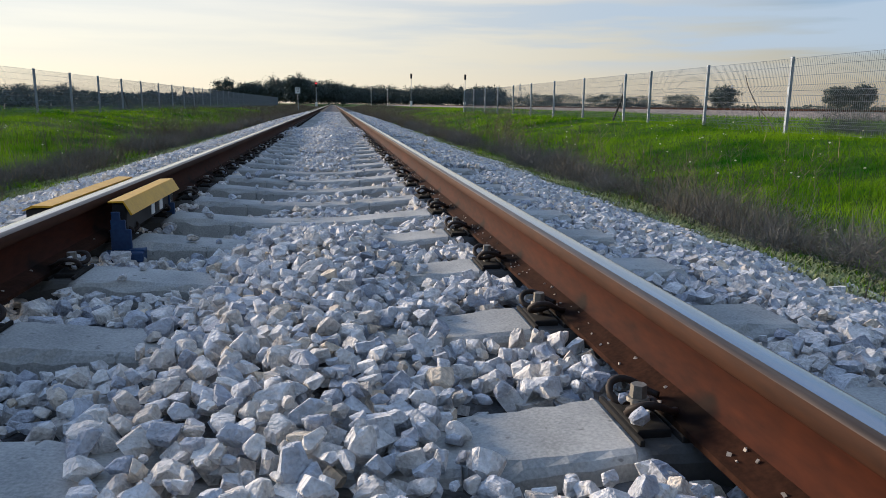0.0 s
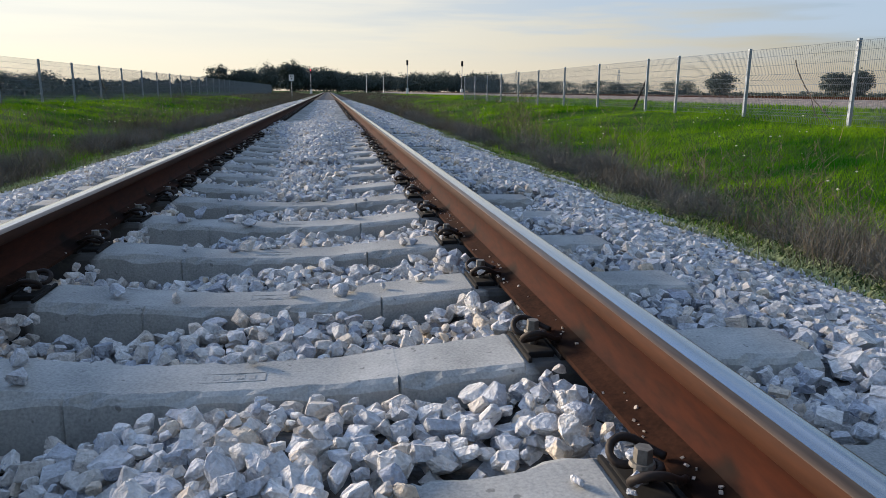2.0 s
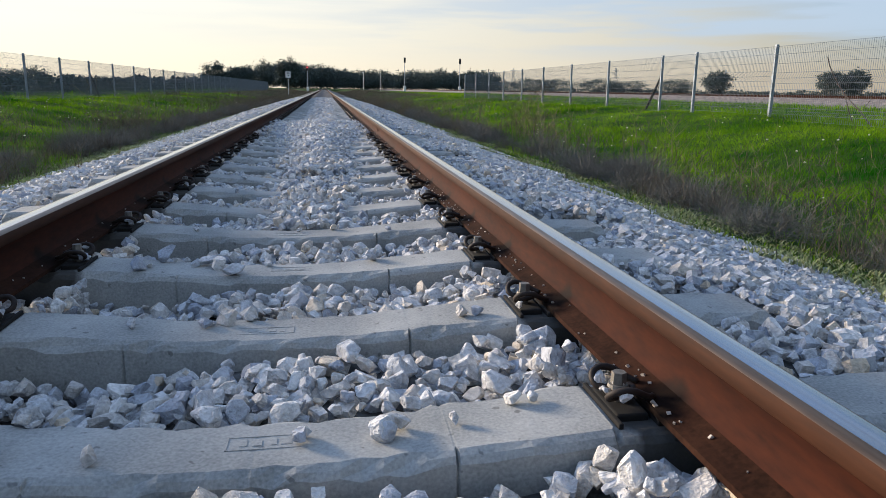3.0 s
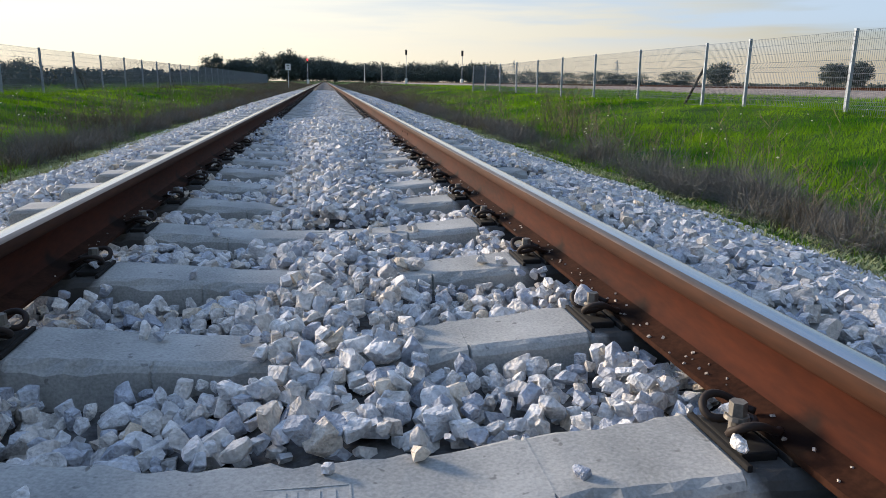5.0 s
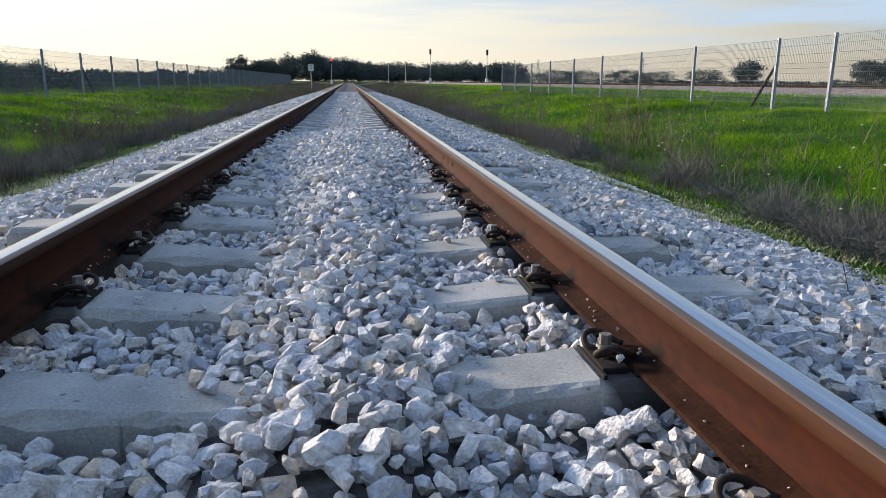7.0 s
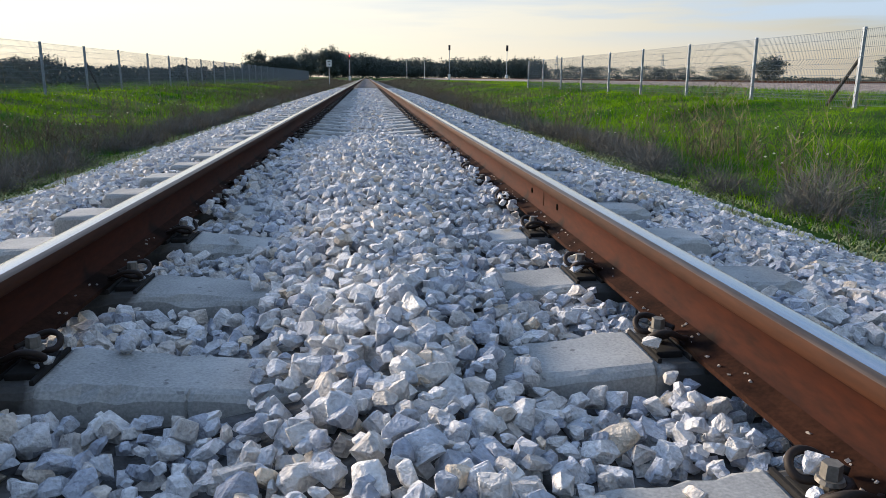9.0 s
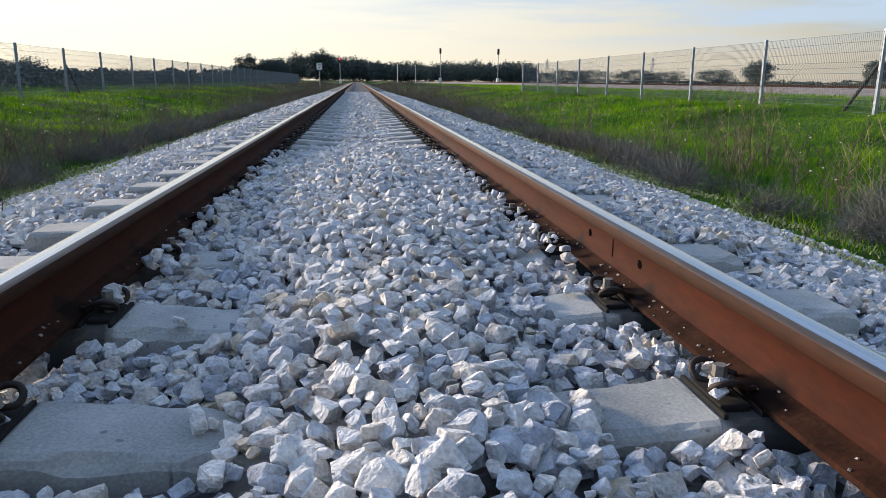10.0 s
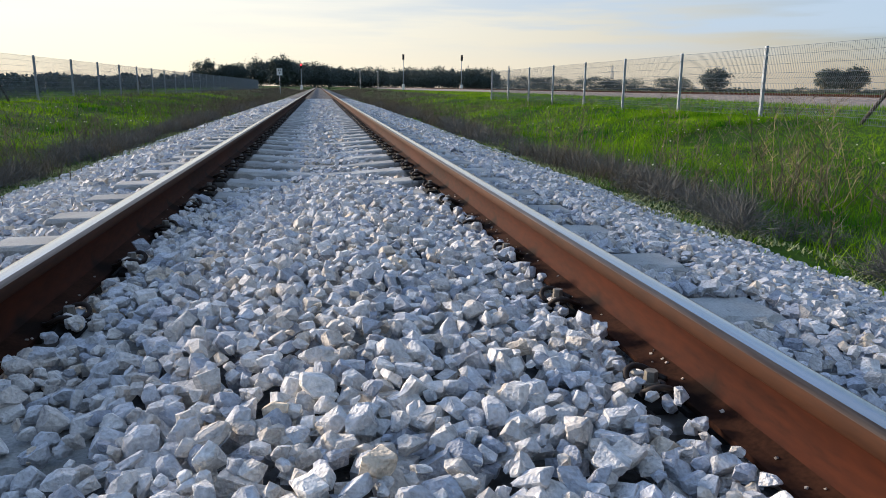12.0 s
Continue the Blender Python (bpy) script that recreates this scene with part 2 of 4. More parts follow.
def clip_shade_grime(m):
    """Clip shadows and greasy dirt painted black on web and foot, one blot beside each clip, with ragged edges."""
    n, l = m.node_tree.nodes, m.node_tree.links
    b = n["Principled BSDF"]

    def calc(op, a, c, d=None):
        q = n.new("ShaderNodeMath")
        q.operation = op
        for i, e in enumerate((a, c, d)):
            if isinstance(e, (int, float)):
                q.inputs[i].default_value = e
            elif e is not None:
                l.new(e, q.inputs[i])
        return q.outputs[0]
    co, sp, no = n.new("ShaderNodeTexCoord"), n.new("ShaderNodeSeparateXYZ"), n.new("ShaderNodeTexNoise")
    no.inputs["Scale"].default_value, no.inputs["Detail"].default_value = 16, 5
    l.new(co.outputs["Object"], sp.inputs[0])
    l.new(co.outputs["Object"], no.inputs["Vector"])
    row = calc("ABSOLUTE", calc("SUBTRACT", calc("FRACT", calc("MULTIPLY_ADD", sp.outputs["Y"], 1 / 0.6, 0.5 + 0.16 / 0.6), 0), 0.5), 0)
    far = calc("ADD", calc("MULTIPLY", row, 0.6), calc("MULTIPLY", sp.outputs["Z"], 1.5))
    far = calc("MULTIPLY_ADD", no.outputs["Fac"], 0.10, far)
    mr = n.new("ShaderNodeMapRange")
    mr.interpolation_type = "SMOOTHSTEP"
    mr.inputs["From Min"].default_value, mr.inputs["From Max"].default_value = 0.105, 0.165
    mr.inputs["To Min"].default_value, mr.inputs["To Max"].default_value = 0.8, 0.0
    l.new(far, mr.inputs["Value"])
    mx = n.new("ShaderNodeMixRGB")
    mx.inputs["Color2"].default_value = (0.004, 0.003, 0.0025, 1)
    l.new(mr.outputs[0], mx.inputs["Fac"])
    l.new(b.inputs["Base Color"].links[0].from_socket, mx.inputs["Color1"])
    l.new(mx.outputs["Color"], b.inputs["Base Color"])


clip_shade_grime(RUST)
clip_shade_grime(RUST_FOOT)
WORN = material("worn_rail_edge", (0.045, 0.030, 0.020), (0.17, 0.125, 0.085), 0.42, 0.75, 4, 110, 0.05, 0.001, stretch=(1, 0.06, 1))
POLISHED = material("polished_rail_head", (0.27, 0.28, 0.30), (0.52, 0.535, 0.56), 0.17, 1.0, 3, 90, 0.03, 0.001, ramp=(0.30, 0.70), stretch=(1, 0.03, 1))
IRON = material("oily_iron", (0.006, 0.004, 0.003), (0.028, 0.016, 0.010), 0.7, 0.0, 20, 120, 0.2, 0.002)
PLASTIC = material("black_guide_plate", (0.005, 0.005, 0.005), (0.014, 0.013, 0.012), 0.95, 0, 20, 120, 0.1, 0.001)
SCREW = material("galvanised_screw", (0.10, 0.095, 0.08), (0.24, 0.22, 0.19), 0.6, 0.3, 30, 120, 0.1, 0.001)
YELLOW = material("yellow_paint", (0.48, 0.26, 0.005), (0.68, 0.39, 0.010), 0.5, 0, 8, 60, 0.1, 0.002)
BLUE = material("blue_steel", (0.012, 0.03, 0.09), (0.03, 0.07, 0.17), 0.5, 0.1, 10, 80, 0.1, 0.002)
BLACK = material("black_steel", (0.012, 0.012, 0.013), (0.03, 0.03, 0.032), 0.6, 0.2, 10, 80, 0.1, 0.002)
GALV = material("galvanised_post", (0.24, 0.28, 0.33), (0.38, 0.42, 0.47), 0.6, 0.15, 3, 40, 0.08, 0.002)
WIRE = material("galvanised_wire", (0.12, 0.14, 0.17), (0.20, 0.225, 0.26), 0.6, 0.1, 3, 40, 0.0)
WHITE = material("white_paint", (0.62, 0.62, 0.61), (0.80, 0.80, 0.78), 0.6, 0, 4, 40, 0.05, 0.002)
FAR_BALLAST = material("brown_stained_ballast", (0.10, 0.085, 0.075), (0.30, 0.26, 0.235), 0.95, 0, 3, 16, 0.8, 0.05, ramp=(0.36, 0.64))
EARTH = material("grassy_earth", (0.010, 0.034, 0.002), (0.040, 0.085, 0.004), 1.0, 0, 0.8, 7, 0.6, 0.06, ramp=(0.35, 0.65), spec=0.1)
GRASS = material("spring_grass", (0.018, 0.105, 0.001), (0.25, 0.41, 0.004), 0.95, 0, 0.4, 2.2, 0.0, vary=0.35, island=True, spec=0.03, ramp=(0.38, 0.62))
gn, gl = GRASS.node_tree.nodes, GRASS.node_tree.links
glow_through = gn.new("ShaderNodeBsdfTranslucent")
gmix = gn.new("ShaderNodeMixShader")
gmix.inputs["Fac"].default_value = 0.42
gl.new(gn["Principled BSDF"].inputs["Base Color"].links[0].from_socket, glow_through.inputs["Color"])
gl.new(gn["Principled BSDF"].outputs[0], gmix.inputs[1])
gl.new(glow_through.outputs[0], gmix.inputs[2])
gl.new(gmix.outputs[0], gn["Material Output"].inputs["Surface"])
MOSS = material("pale_moss", (0.17, 0.20, 0.075), (0.40, 0.42, 0.21), 0.95, 0, 2.0, 9, 0.0, vary=0.3, island=True, spec=0.05)
DRY = material("dry_stalks", (0.070, 0.061, 0.046), (0.200, 0.172, 0.125), 0.9, 0, 1.0, 4, 0.0, vary=0.4, island=True, spec=0.1)
STRAW = material("seeding_grass", (0.17, 0.145, 0.07), (0.34, 0.28, 0.155), 0.9, 0, 1.0, 4, 0.0, vary=0.3, island=True, spec=0.1)
TWIG = material("grey_twigs", (0.075, 0.077, 0.074), (0.190, 0.190, 0.178), 0.9, 0, 1.0, 4, 0.0, vary=0.35, island=True, spec=0.1)
CRUMB = material("stone_grit", (0.20, 0.17, 0.14), (0.50, 0.45, 0.39), 0.95, 0, 30, 200, 0.0, vary=0.3, island=True)
FLOWER = material("pale_flowers", (0.58, 0.56, 0.34), (0.78, 0.75, 0.55), 0.8, 0, 1.0, 4, 0.0, vary=0.15, island=True)
# the pale blue of distance haze is mixed into the leaf colour
LEAF = material("hazed_foliage", (0.052, 0.072, 0.070), (0.108, 0.130, 0.116), 0.8, 0, 0.12, 0.8, 0.0, vary=0.35, island=True, spec=0.2)
BARK = material("bark", (0.05, 0.04, 0.03), (0.13, 0.10, 0.08), 0.9, 0, 3, 20, 0.4, 0.02)
HOLE_SHADE = material("hole_shade", (0.002, 0.002, 0.002), (0.006, 0.005, 0.004), 1.0, 0, 5, 50, 0.0, spec=0.0)
LAMPRED = bpy.data.materials.new("red_signal_lens")
LAMPRED.use_nodes = True
LAMPRED.node_tree.nodes["Principled BSDF"].inputs["Base Color"].default_value = (0.8, 0.02, 0.02, 1)
LAMPRED.node_tree.nodes["Principled BSDF"].inputs["Emission Color"].default_value = (1, 0.03, 0.03, 1)
LAMPRED.node_tree.nodes["Principled BSDF"].inputs["Emission Strength"].default_value = 6.0


# ---- mesh helpers ----
def mesh_of(name, verts, faces, mats, smooth=False):
    """A mesh from arrays: verts (n, 3), faces (m, k) with k corners each."""
    v, f = np.asarray(verts, np.float32), np.asarray(faces, np.int32)
    me = bpy.data.meshes.new(name)
    k = f.shape[1]
    me.vertices.add(len(v))
    me.vertices.foreach_set("co", v.ravel())
    me.loops.add(f.size)
    me.loops.foreach_set("vertex_index", f.ravel())
    me.polygons.add(len(f))
    me.polygons.foreach_set("loop_start", np.arange(0, f.size, k, dtype=np.int32))
    me.polygons.foreach_set("use_smooth", np.full(len(f), smooth))
    for m in mats if isinstance(mats, (list, tuple)) else [mats]:
        me.materials.append(m)
    me.update(calc_edges=True)
    me.validate()
    return me


def bm_mesh(name, bm, mat, smooth=False):
    bmesh.ops.recalc_face_normals(bm, faces=bm.faces)
    me = bpy.data.meshes.new(name)
    for f in bm.faces:
        f.smooth = smooth
    bm.to_mesh(me)
    bm.free()
    me.materials.append(mat)
    return me


def part(name, bm, mat, parent, label="", smooth=False):
    ob = new(name, bm_mesh(name, bm, mat, smooth))
    ob.parent = parent
    if label:
        tagged(ob, label)
    return ob


def box(bm, lo, hi, bevel=0.0, m=None):
    g = bmesh.ops.create_cube(bm, size=1)
    vs = g["verts"]
    for v in vs:
        v.co = Vector([lo[i] + (v.co[i] + 0.5) * (hi[i] - lo[i]) for i in range(3)])
    if bevel:
        es = {e for v in vs for e in v.link_edges}
        r = bmesh.ops.bevel(bm, geom=list(es), offset=bevel, segments=2, affect="EDGES", profile=0.5)
        vs = list({v for f in r["faces"] for v in f.verts} | {v for v in vs if v.is_valid})
    if m is not None:
        bmesh.ops.transform(bm, matrix=m, verts=[v for v in vs if v.is_valid])
    return bm


def rod(bm, a, b, r1, r2=None, sides=8):
    a, b = Vector(a), Vector(b)
    d = b - a
    m = Matrix.Translation((a + b) / 2) @ d.to_track_quat("Z", "Y").to_matrix().to_4x4()
    bmesh.ops.create_cone(bm, cap_ends=True, segments=sides, radius1=r1, radius2=r1 if r2 is None else r2, depth=d.length, matrix=m)
    return bm


def tube(bm, pts, r, sides=8):
    """A round bar bent along pts."""
    rings = []
    n = len(pts)
    up = Vector((0.13, 0.2, 0.97))
    for i, p in enumerate(pts):
        d = (Vector(pts[min(i + 1, n - 1)]) - Vector(pts[max(i - 1, 0)])).normalized()
        a = d.cross(up).normalized()
        b = d.cross(a)
        rings.append([bm.verts.new(Vector(p) + r * (math.cos(t) * a + math.sin(t) * b)) for t in (2 * math.pi * k / sides for k in range(sides))])
    for q, w in zip(rings, rings[1:]):
        for k in range(sides):
            bm.faces.new((q[k], q[(k + 1) % sides], w[(k + 1) % sides], w[k]))
    bm.faces.new(rings[0])
    bm.faces.new(rings[-1])
    return bm


# ---- the lie of the land ----
GAUGE, HEAD, TOP = 1.435, 0.072, 0.175
RAIL_X = GAUGE / 2 + HEAD / 2
PITCH, HALF = 0.6, 0.11


def vnoise(x, y, s, seed=0):
    """Smooth value noise on arrays, -1 to 1."""
    x, y = np.asarray(x, float) / s + 37.3 * seed, np.asarray(y, float) / s - 11.7 * seed
    xi, yi = np.floor(x), np.floor(y)
    fx, fy = x - xi, y - yi
    fx, fy = fx * fx * (3 - 2 * fx), fy * fy * (3 - 2 * fy)

    def h(a, b):
        q = np.sin(a * 127.1 + b * 311.7) * 43758.5453
        return 2 * (q - np.floor(q)) - 1
    return (h(xi, yi) * (1 - fx) + h(xi + 1, yi) * fx) * (1 - fy) + (h(xi, yi + 1) * (1 - fx) + h(xi + 1, yi + 1) * fx) * fy


def land(x, y):
    """The ground beside the track: ditch, bank, field."""
    x, y = np.asarray(x, float), np.asarray(y, float)
    a = np.abs(x)
    z = np.interp(a, [0, 2.0, 2.7, 3.6, 5.0, 7.2, 8.6, 11, 20, 2000], [-0.75, -0.6, -0.36, -0.44, -0.34, -0.02, 0.07, 0.08, 0.05, 0.05])
    k = np.clip((a - 2.6) / 1.5, 0, 1)
    return z + k * (0.07 * vnoise(x, y, 2.3) + 0.035 * vnoise(x, y, 0.8, 3))


def fill(x, y):
    """The top of the ballast."""
    x, y = np.asarray(x, float), np.asarray(y, float)
    a = np.abs(x)
    base = np.interp(y, [-2, 1.3, 2.2, 4.5, 5.2, 9, 10, 12.7, 13.8, 15.4, 60], [-0.058, -0.058, -0.085, -0.085, -0.068, -0.065, -0.05, -0.03, -0.04, -0.07, -0.07])
    base = base - 0.026 * np.clip((-x - 0.12) / 0.25, 0, 1) * np.interp(y, [0.9, 1.5, 4.6, 5.4, 6.2], [0, 1, 1, 0.5, 0])
    amp = np.interp(y, [-2, 1.45, 2.0, 2.6, 4.5, 5.2, 7, 9, 12.5, 13.8, 15.4, 60], [0.090, 0.085, 0.055, 0.025, 0.025, 0.06, 0.085, 0.11, 0.11, 0.085, 0.035, 0.028])
    wid = np.interp(y, [-2, 1.15, 6, 9, 10.2, 11.2, 12.6, 13.8, 15.4], [0.31, 0.34, 0.26, 0.29, 0.36, 0.62, 0.72, 0.6, 0.35])
    amp = amp * (1 - 0.8 * np.exp(-(((y - 6.5) / 0.22) ** 4)))
    z = base + amp * np.exp(-(((x - 0.08) / wid) ** 2))
    z = z + np.where(x > 0, np.interp(y, [4.6, 5.6], [0.046, 0.018]), 0.018) * np.clip((a - 0.40) / 0.2, 0, 1) * np.interp(y, [9.5, 10.5], [1, 0])
    bare = np.interp(y, [3.0, 5.0, 11, 12.5], [0.0, 1.0, 0.9, 0.25])
    out = np.interp(a, [0.85, 1.0, 1.45, 2.75, 3.2], [-0.05, -0.022, -0.04, -0.37, -0.60])
    out = out + np.where(x < 0, -0.055, 0.030 - 0.062 * (vnoise(0 * x + 5, y, 0.9, 4) > 0.25)) * bare * np.interp(a, [0.7, 0.9, 1.35, 1.6], [0, 1, 1, 0])
    w = np.clip((a - 0.72) / 0.12, 0, 1)
    z = z * (1 - w) + out * w
    return z + 0.012 * vnoise(x, y, 0.35, 5)


def sleeper_top(x):
    return np.interp(np.abs(x), [0, 0.2, 0.45, 0.60, 0.61, 0.90, 0.92, 1.3], [-0.030, -0.026, -0.004, 0.008, 0.004, 0.004, 0.004, -0.004])


# ground, one sheet to the horizon
gx = np.concatenate([[-1500, -700, -300, -150, -80, -50, -35], np.arange(-26, 26.1, 0.5), [29, 33, 38, 45, 60, 90, 150, 300, 700, 1500]])
gy = np.concatenate([[-200, -80, -40, -20], np.arange(-12, 60, 0.6), np.arange(60, 130, 4), [140, 160, 200, 260, 340, 500, 900, 2000]])
GX, GY = np.meshgrid(gx, gy)
GZ = land(GX, GY)
ng = len(gx)
idx = np.arange(len(gy) * ng).reshape(len(gy), ng)
quads = np.stack([idx[:-1, :-1], idx[:-1, 1:], idx[1:, 1:], idx[1:, :-1]], -1).reshape(-1, 4)
tagged(new("ground", mesh_of("ground", np.stack([GX, GY, GZ], -1).reshape(-1, 3), quads, EARTH, True)), "green grassy verge and open flat field beside the railway", "ground", kind="structure")

# the ballast's packed body under the loose stones, dark as the shade in their gaps
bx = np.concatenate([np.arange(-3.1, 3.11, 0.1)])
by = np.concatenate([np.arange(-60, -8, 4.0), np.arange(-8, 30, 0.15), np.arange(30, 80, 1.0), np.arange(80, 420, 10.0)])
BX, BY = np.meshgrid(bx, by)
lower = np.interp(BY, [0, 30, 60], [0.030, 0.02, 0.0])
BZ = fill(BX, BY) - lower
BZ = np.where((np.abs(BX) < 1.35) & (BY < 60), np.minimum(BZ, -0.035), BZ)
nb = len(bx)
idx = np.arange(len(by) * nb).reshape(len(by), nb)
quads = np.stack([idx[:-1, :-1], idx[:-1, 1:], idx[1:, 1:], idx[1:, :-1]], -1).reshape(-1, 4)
tagged(new("shade_toned_ballast_bed", mesh_of("shade_toned_ballast_bed", np.stack([BX, BY, BZ], -1).reshape(-1, 3), quads, SHADE_BED, True)), "packed stone bed under the railway track, coloured dark as shade between stones", "track bed", kind="structure")


# ---- rails ----
def rail_section():
    h = [(0.0, 0.0), (0.070, 0.0), (0.070, 0.011), (0.045, 0.0175), (0.021, 0.027), (0.0095, 0.042), (0.008, 0.074), (0.0095, 0.103), (0.016, 0.114), (0.033, 0.121), (0.0358, 0.124), (0.0362, 0.139), (0.0355, 0.146), (0.0335, 0.1511), (0.0300, 0.1546), (0.0250, 0.1565), (0.0180, 0.1579), (0.0090, 0.1588), (0.0030, 0.1590)]
    right = h[1:]
    return right + [(-x, z) for x, z in reversed(right)]


def rail(name, x, y0, y1, z, label, rust=(RUST_FOOT, RUST, RUST_HEAD, WORN, POLISHED)):
    """A rail of five parts: foot, web, head, its worn edges and the polished running surface."""
    inner = -1 if x > 0 else 1
    root = tagged(new(name), label, "rail", "rails of the track")
    root.location = (x, 0, z)
    sec = rail_section()
    k = len(sec)
    ys = list(np.arange(y0, 30, 1.0)) + list(np.arange(30, y1 + 1, 10.0))
    belongs = []
    for j in range(k):
        lo, hi = sorted((sec[j][1], sec[(j + 1) % k][1]))
        mid = (sec[j][0] + sec[(j + 1) % k][0]) / 2 * inner
        belongs.append("running_surface" if lo >= 0.1564 and mid < 0.017 else "worn_edge" if lo >= 0.1505 else "head" if lo >= 0.113 else "web" if lo >= 0.0269 else "foot")
    for piece, mat in zip(("foot", "web", "head", "worn_edge", "running_surface"), rust):
        v = [(a, y, h) for y in ys for a, h in sec]
        f = [(i * k + j, i * k + (j + 1) % k, (i + 1) * k + (j + 1) % k, (i + 1) * k + j) for i in range(len(ys) - 1) for j in range(k) if belongs[j] == piece]
        used = sorted({q for c in f for q in c})
        to = {q: i for i, q in enumerate(used)}
        o = new(piece, mesh_of(piece, [v[q] for q in used], [[to[q] for q in c] for c in f], mat, piece != "foot"))
        o.parent = root
        if piece == "running_surface":
            tagged(o, "bright polished running surface")
    return root


rail("rail", RAIL_X, -60, 420, TOP - 0.159, "long brown rusted steel rail with a polished running surface")
rail("rail", -RAIL_X, -60, 420, TOP - 0.159, "long brown rusted steel rail with a polished running surface")

# ---- sleepers with their fastenings ----
def sleeper_mesh():
    """A long tapered block with worn, chipped edges and two thin mould seams on each flank."""
    q = np.random.default_rng(9)
    marks = [0.01, 0.326, 0.330, 0.334, 0.60, 0.61, 0.905, 0.92, 1.285, 1.3]
    xs = sorted(set(np.round(np.concatenate([np.arange(0, 1.28, 0.035), marks]), 3)))
    xs = [-x for x in reversed(xs) if x > 0] + xs
    v, k = [], 8
    for x in xs:
        t = float(sleeper_top(x)) - (0.012 if abs(x) > 1.29 else 0)
        w = float(np.interp(abs(x), [0, 0.25, 0.5, 1.3], [0.095, 0.098, HALF, HALF]))
        lo = w + 0.016
        n1, n2 = q.uniform(-0.004, 0.002, 2) - (q.uniform(0, 1, 2) < 0.2) * 0.009
        g = 0.006 if abs(abs(x) - 0.330) < 0.001 else 0.0
        d1, d2, d3 = q.uniform(-0.002, 0.001, 3)
        v += [(x, -lo + g, -0.21), (x, -w - 0.006 + g - d1, t - 0.016 + n1), (x, -w + 0.003 - n1, t - 0.005 + n1), (x, -w + 0.018 - n1, t + 0.3 * d1),
              (x, w - 0.018 + n2, t + 0.3 * d2), (x, w - 0.003 + n2, t - 0.005 + n2), (x, w + 0.006 - g + d3, t - 0.016 + n2), (x, lo - g, -0.21)]
    bm = bmesh.new()
    vs = [bm.verts.new(p) for p in v]
    for i in range(len(xs) - 1):
        for j in range(k):
            a, b = i * k + j, i * k + (j + 1) % k
            bm.faces.new((vs[a], vs[b], vs[b + k], vs[a + k]))
    bm.faces.new(vs[:k])
    bm.faces.new(vs[-k:])
    return bm


def clip_points(s):
    """Half of the bent spring bar: s is -1 or 1 along the track; u points to the rail."""
    return [(0.026, 0.010 * s, 0.030), (0.006, 0.018 * s, 0.026), (-0.016, 0.022 * s, 0.023), (-0.029, 0.030 * s, 0.025), (-0.034, 0.041 * s, 0.034), (-0.027, 0.053 * s, 0.045), (-0.010, 0.058 * s, 0.050),
            (0.010, 0.056 * s, 0.046), (0.026, 0.050 * s, 0.037), (0.041, 0.042 * s, 0.029), (0.052, 0.032 * s, 0.026)]


def smooth_line(pts, n=3):
    out = []
    P = [Vector(p) for p in pts]
    for i in range(len(P) - 1):
        p0, p1, p2, p3 = P[max(i - 1, 0)], P[i], P[i + 1], P[min(i + 2, len(P) - 1)]
        for k in range(n):
            t = k / n
            out.append(0.5 * ((2 * p1) + (p2 - p0) * t + (2 * p0 - 5 * p1 + 4 * p2 - p3) * t * t + (3 * p1 - p0 - 3 * p2 + p3) * t ** 3))
    return out + [P[-1]]


def fastening(parent, x, toward):
    """Guide plate, bent spring clip and screw; toward: the sign of the way to the rail."""
    m = Matrix.Translation((x, 0, 0.009)) @ Matrix.Diagonal((toward, 1, 1, 1))
    bm = bmesh.new()
    box(bm, (-0.026, -0.062, -0.008), (0.034, 0.062, 0.008), 0.004)
    box(bm, (-0.033, -0.090, -0.010), (-0.024, 0.090, 0.005), 0.002)
    bmesh.ops.transform(bm, matrix=m, verts=bm.verts)
    part("guide_plate", bm, PLASTIC, parent, "black plastic guide plate")
    a = clip_points(-1)
    bm = bmesh.new()
    tube(bm, smooth_line(list(reversed(a)) + clip_points(1), 2), 0.0068, 6)
    bmesh.ops.transform(bm, matrix=m, verts=bm.verts)
    part("spring_clip", bm, IRON, parent, "rusty bent spring clip", True)
    bm = bmesh.new()
    rod(bm, (0, 0, 0.0), (0, 0, 0.036), 0.012, sides=10)
    rod(bm, (0, 0, 0.034), (0, 0, 0.040), 0.020, 0.018, 14)
    rod(bm, (0, 0, 0.040), (0, 0, 0.062), 0.0145, 0.0135, 6)
    bmesh.ops.transform(bm, matrix=m, verts=bm.verts)
    part("screw", bm, SCREW, parent, "hexagon-headed screw")


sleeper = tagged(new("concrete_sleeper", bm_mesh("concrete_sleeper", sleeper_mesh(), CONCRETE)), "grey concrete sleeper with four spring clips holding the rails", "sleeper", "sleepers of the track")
sleeper.location = (0, -HALF, 0)
for rx in (-RAIL_X, RAIL_X):
    fastening(sleeper, rx - 0.112, 1)
    fastening(sleeper, rx + 0.112, -1)
    bm = bmesh.new()
    box(bm, (rx - 0.072, -0.085, 0.002), (rx + 0.072, 0.085, TOP - 0.1592), 0.002)
    part("rail_pad", bm, PLASTIC, sleeper, "black rubber pad under the rail")
# cast maker's mark, worn past reading
bm = bmesh.new()
for a, b, c, d in ((-0.10, -0.034, 0.05, -0.031), (-0.10, 0.011, 0.05, 0.014), (-0.10, -0.034, -0.097, 0.014), (0.047, -0.034, 0.05, 0.014)):
    box(bm, (a, b, -0.034), (c, d, -0.0284))
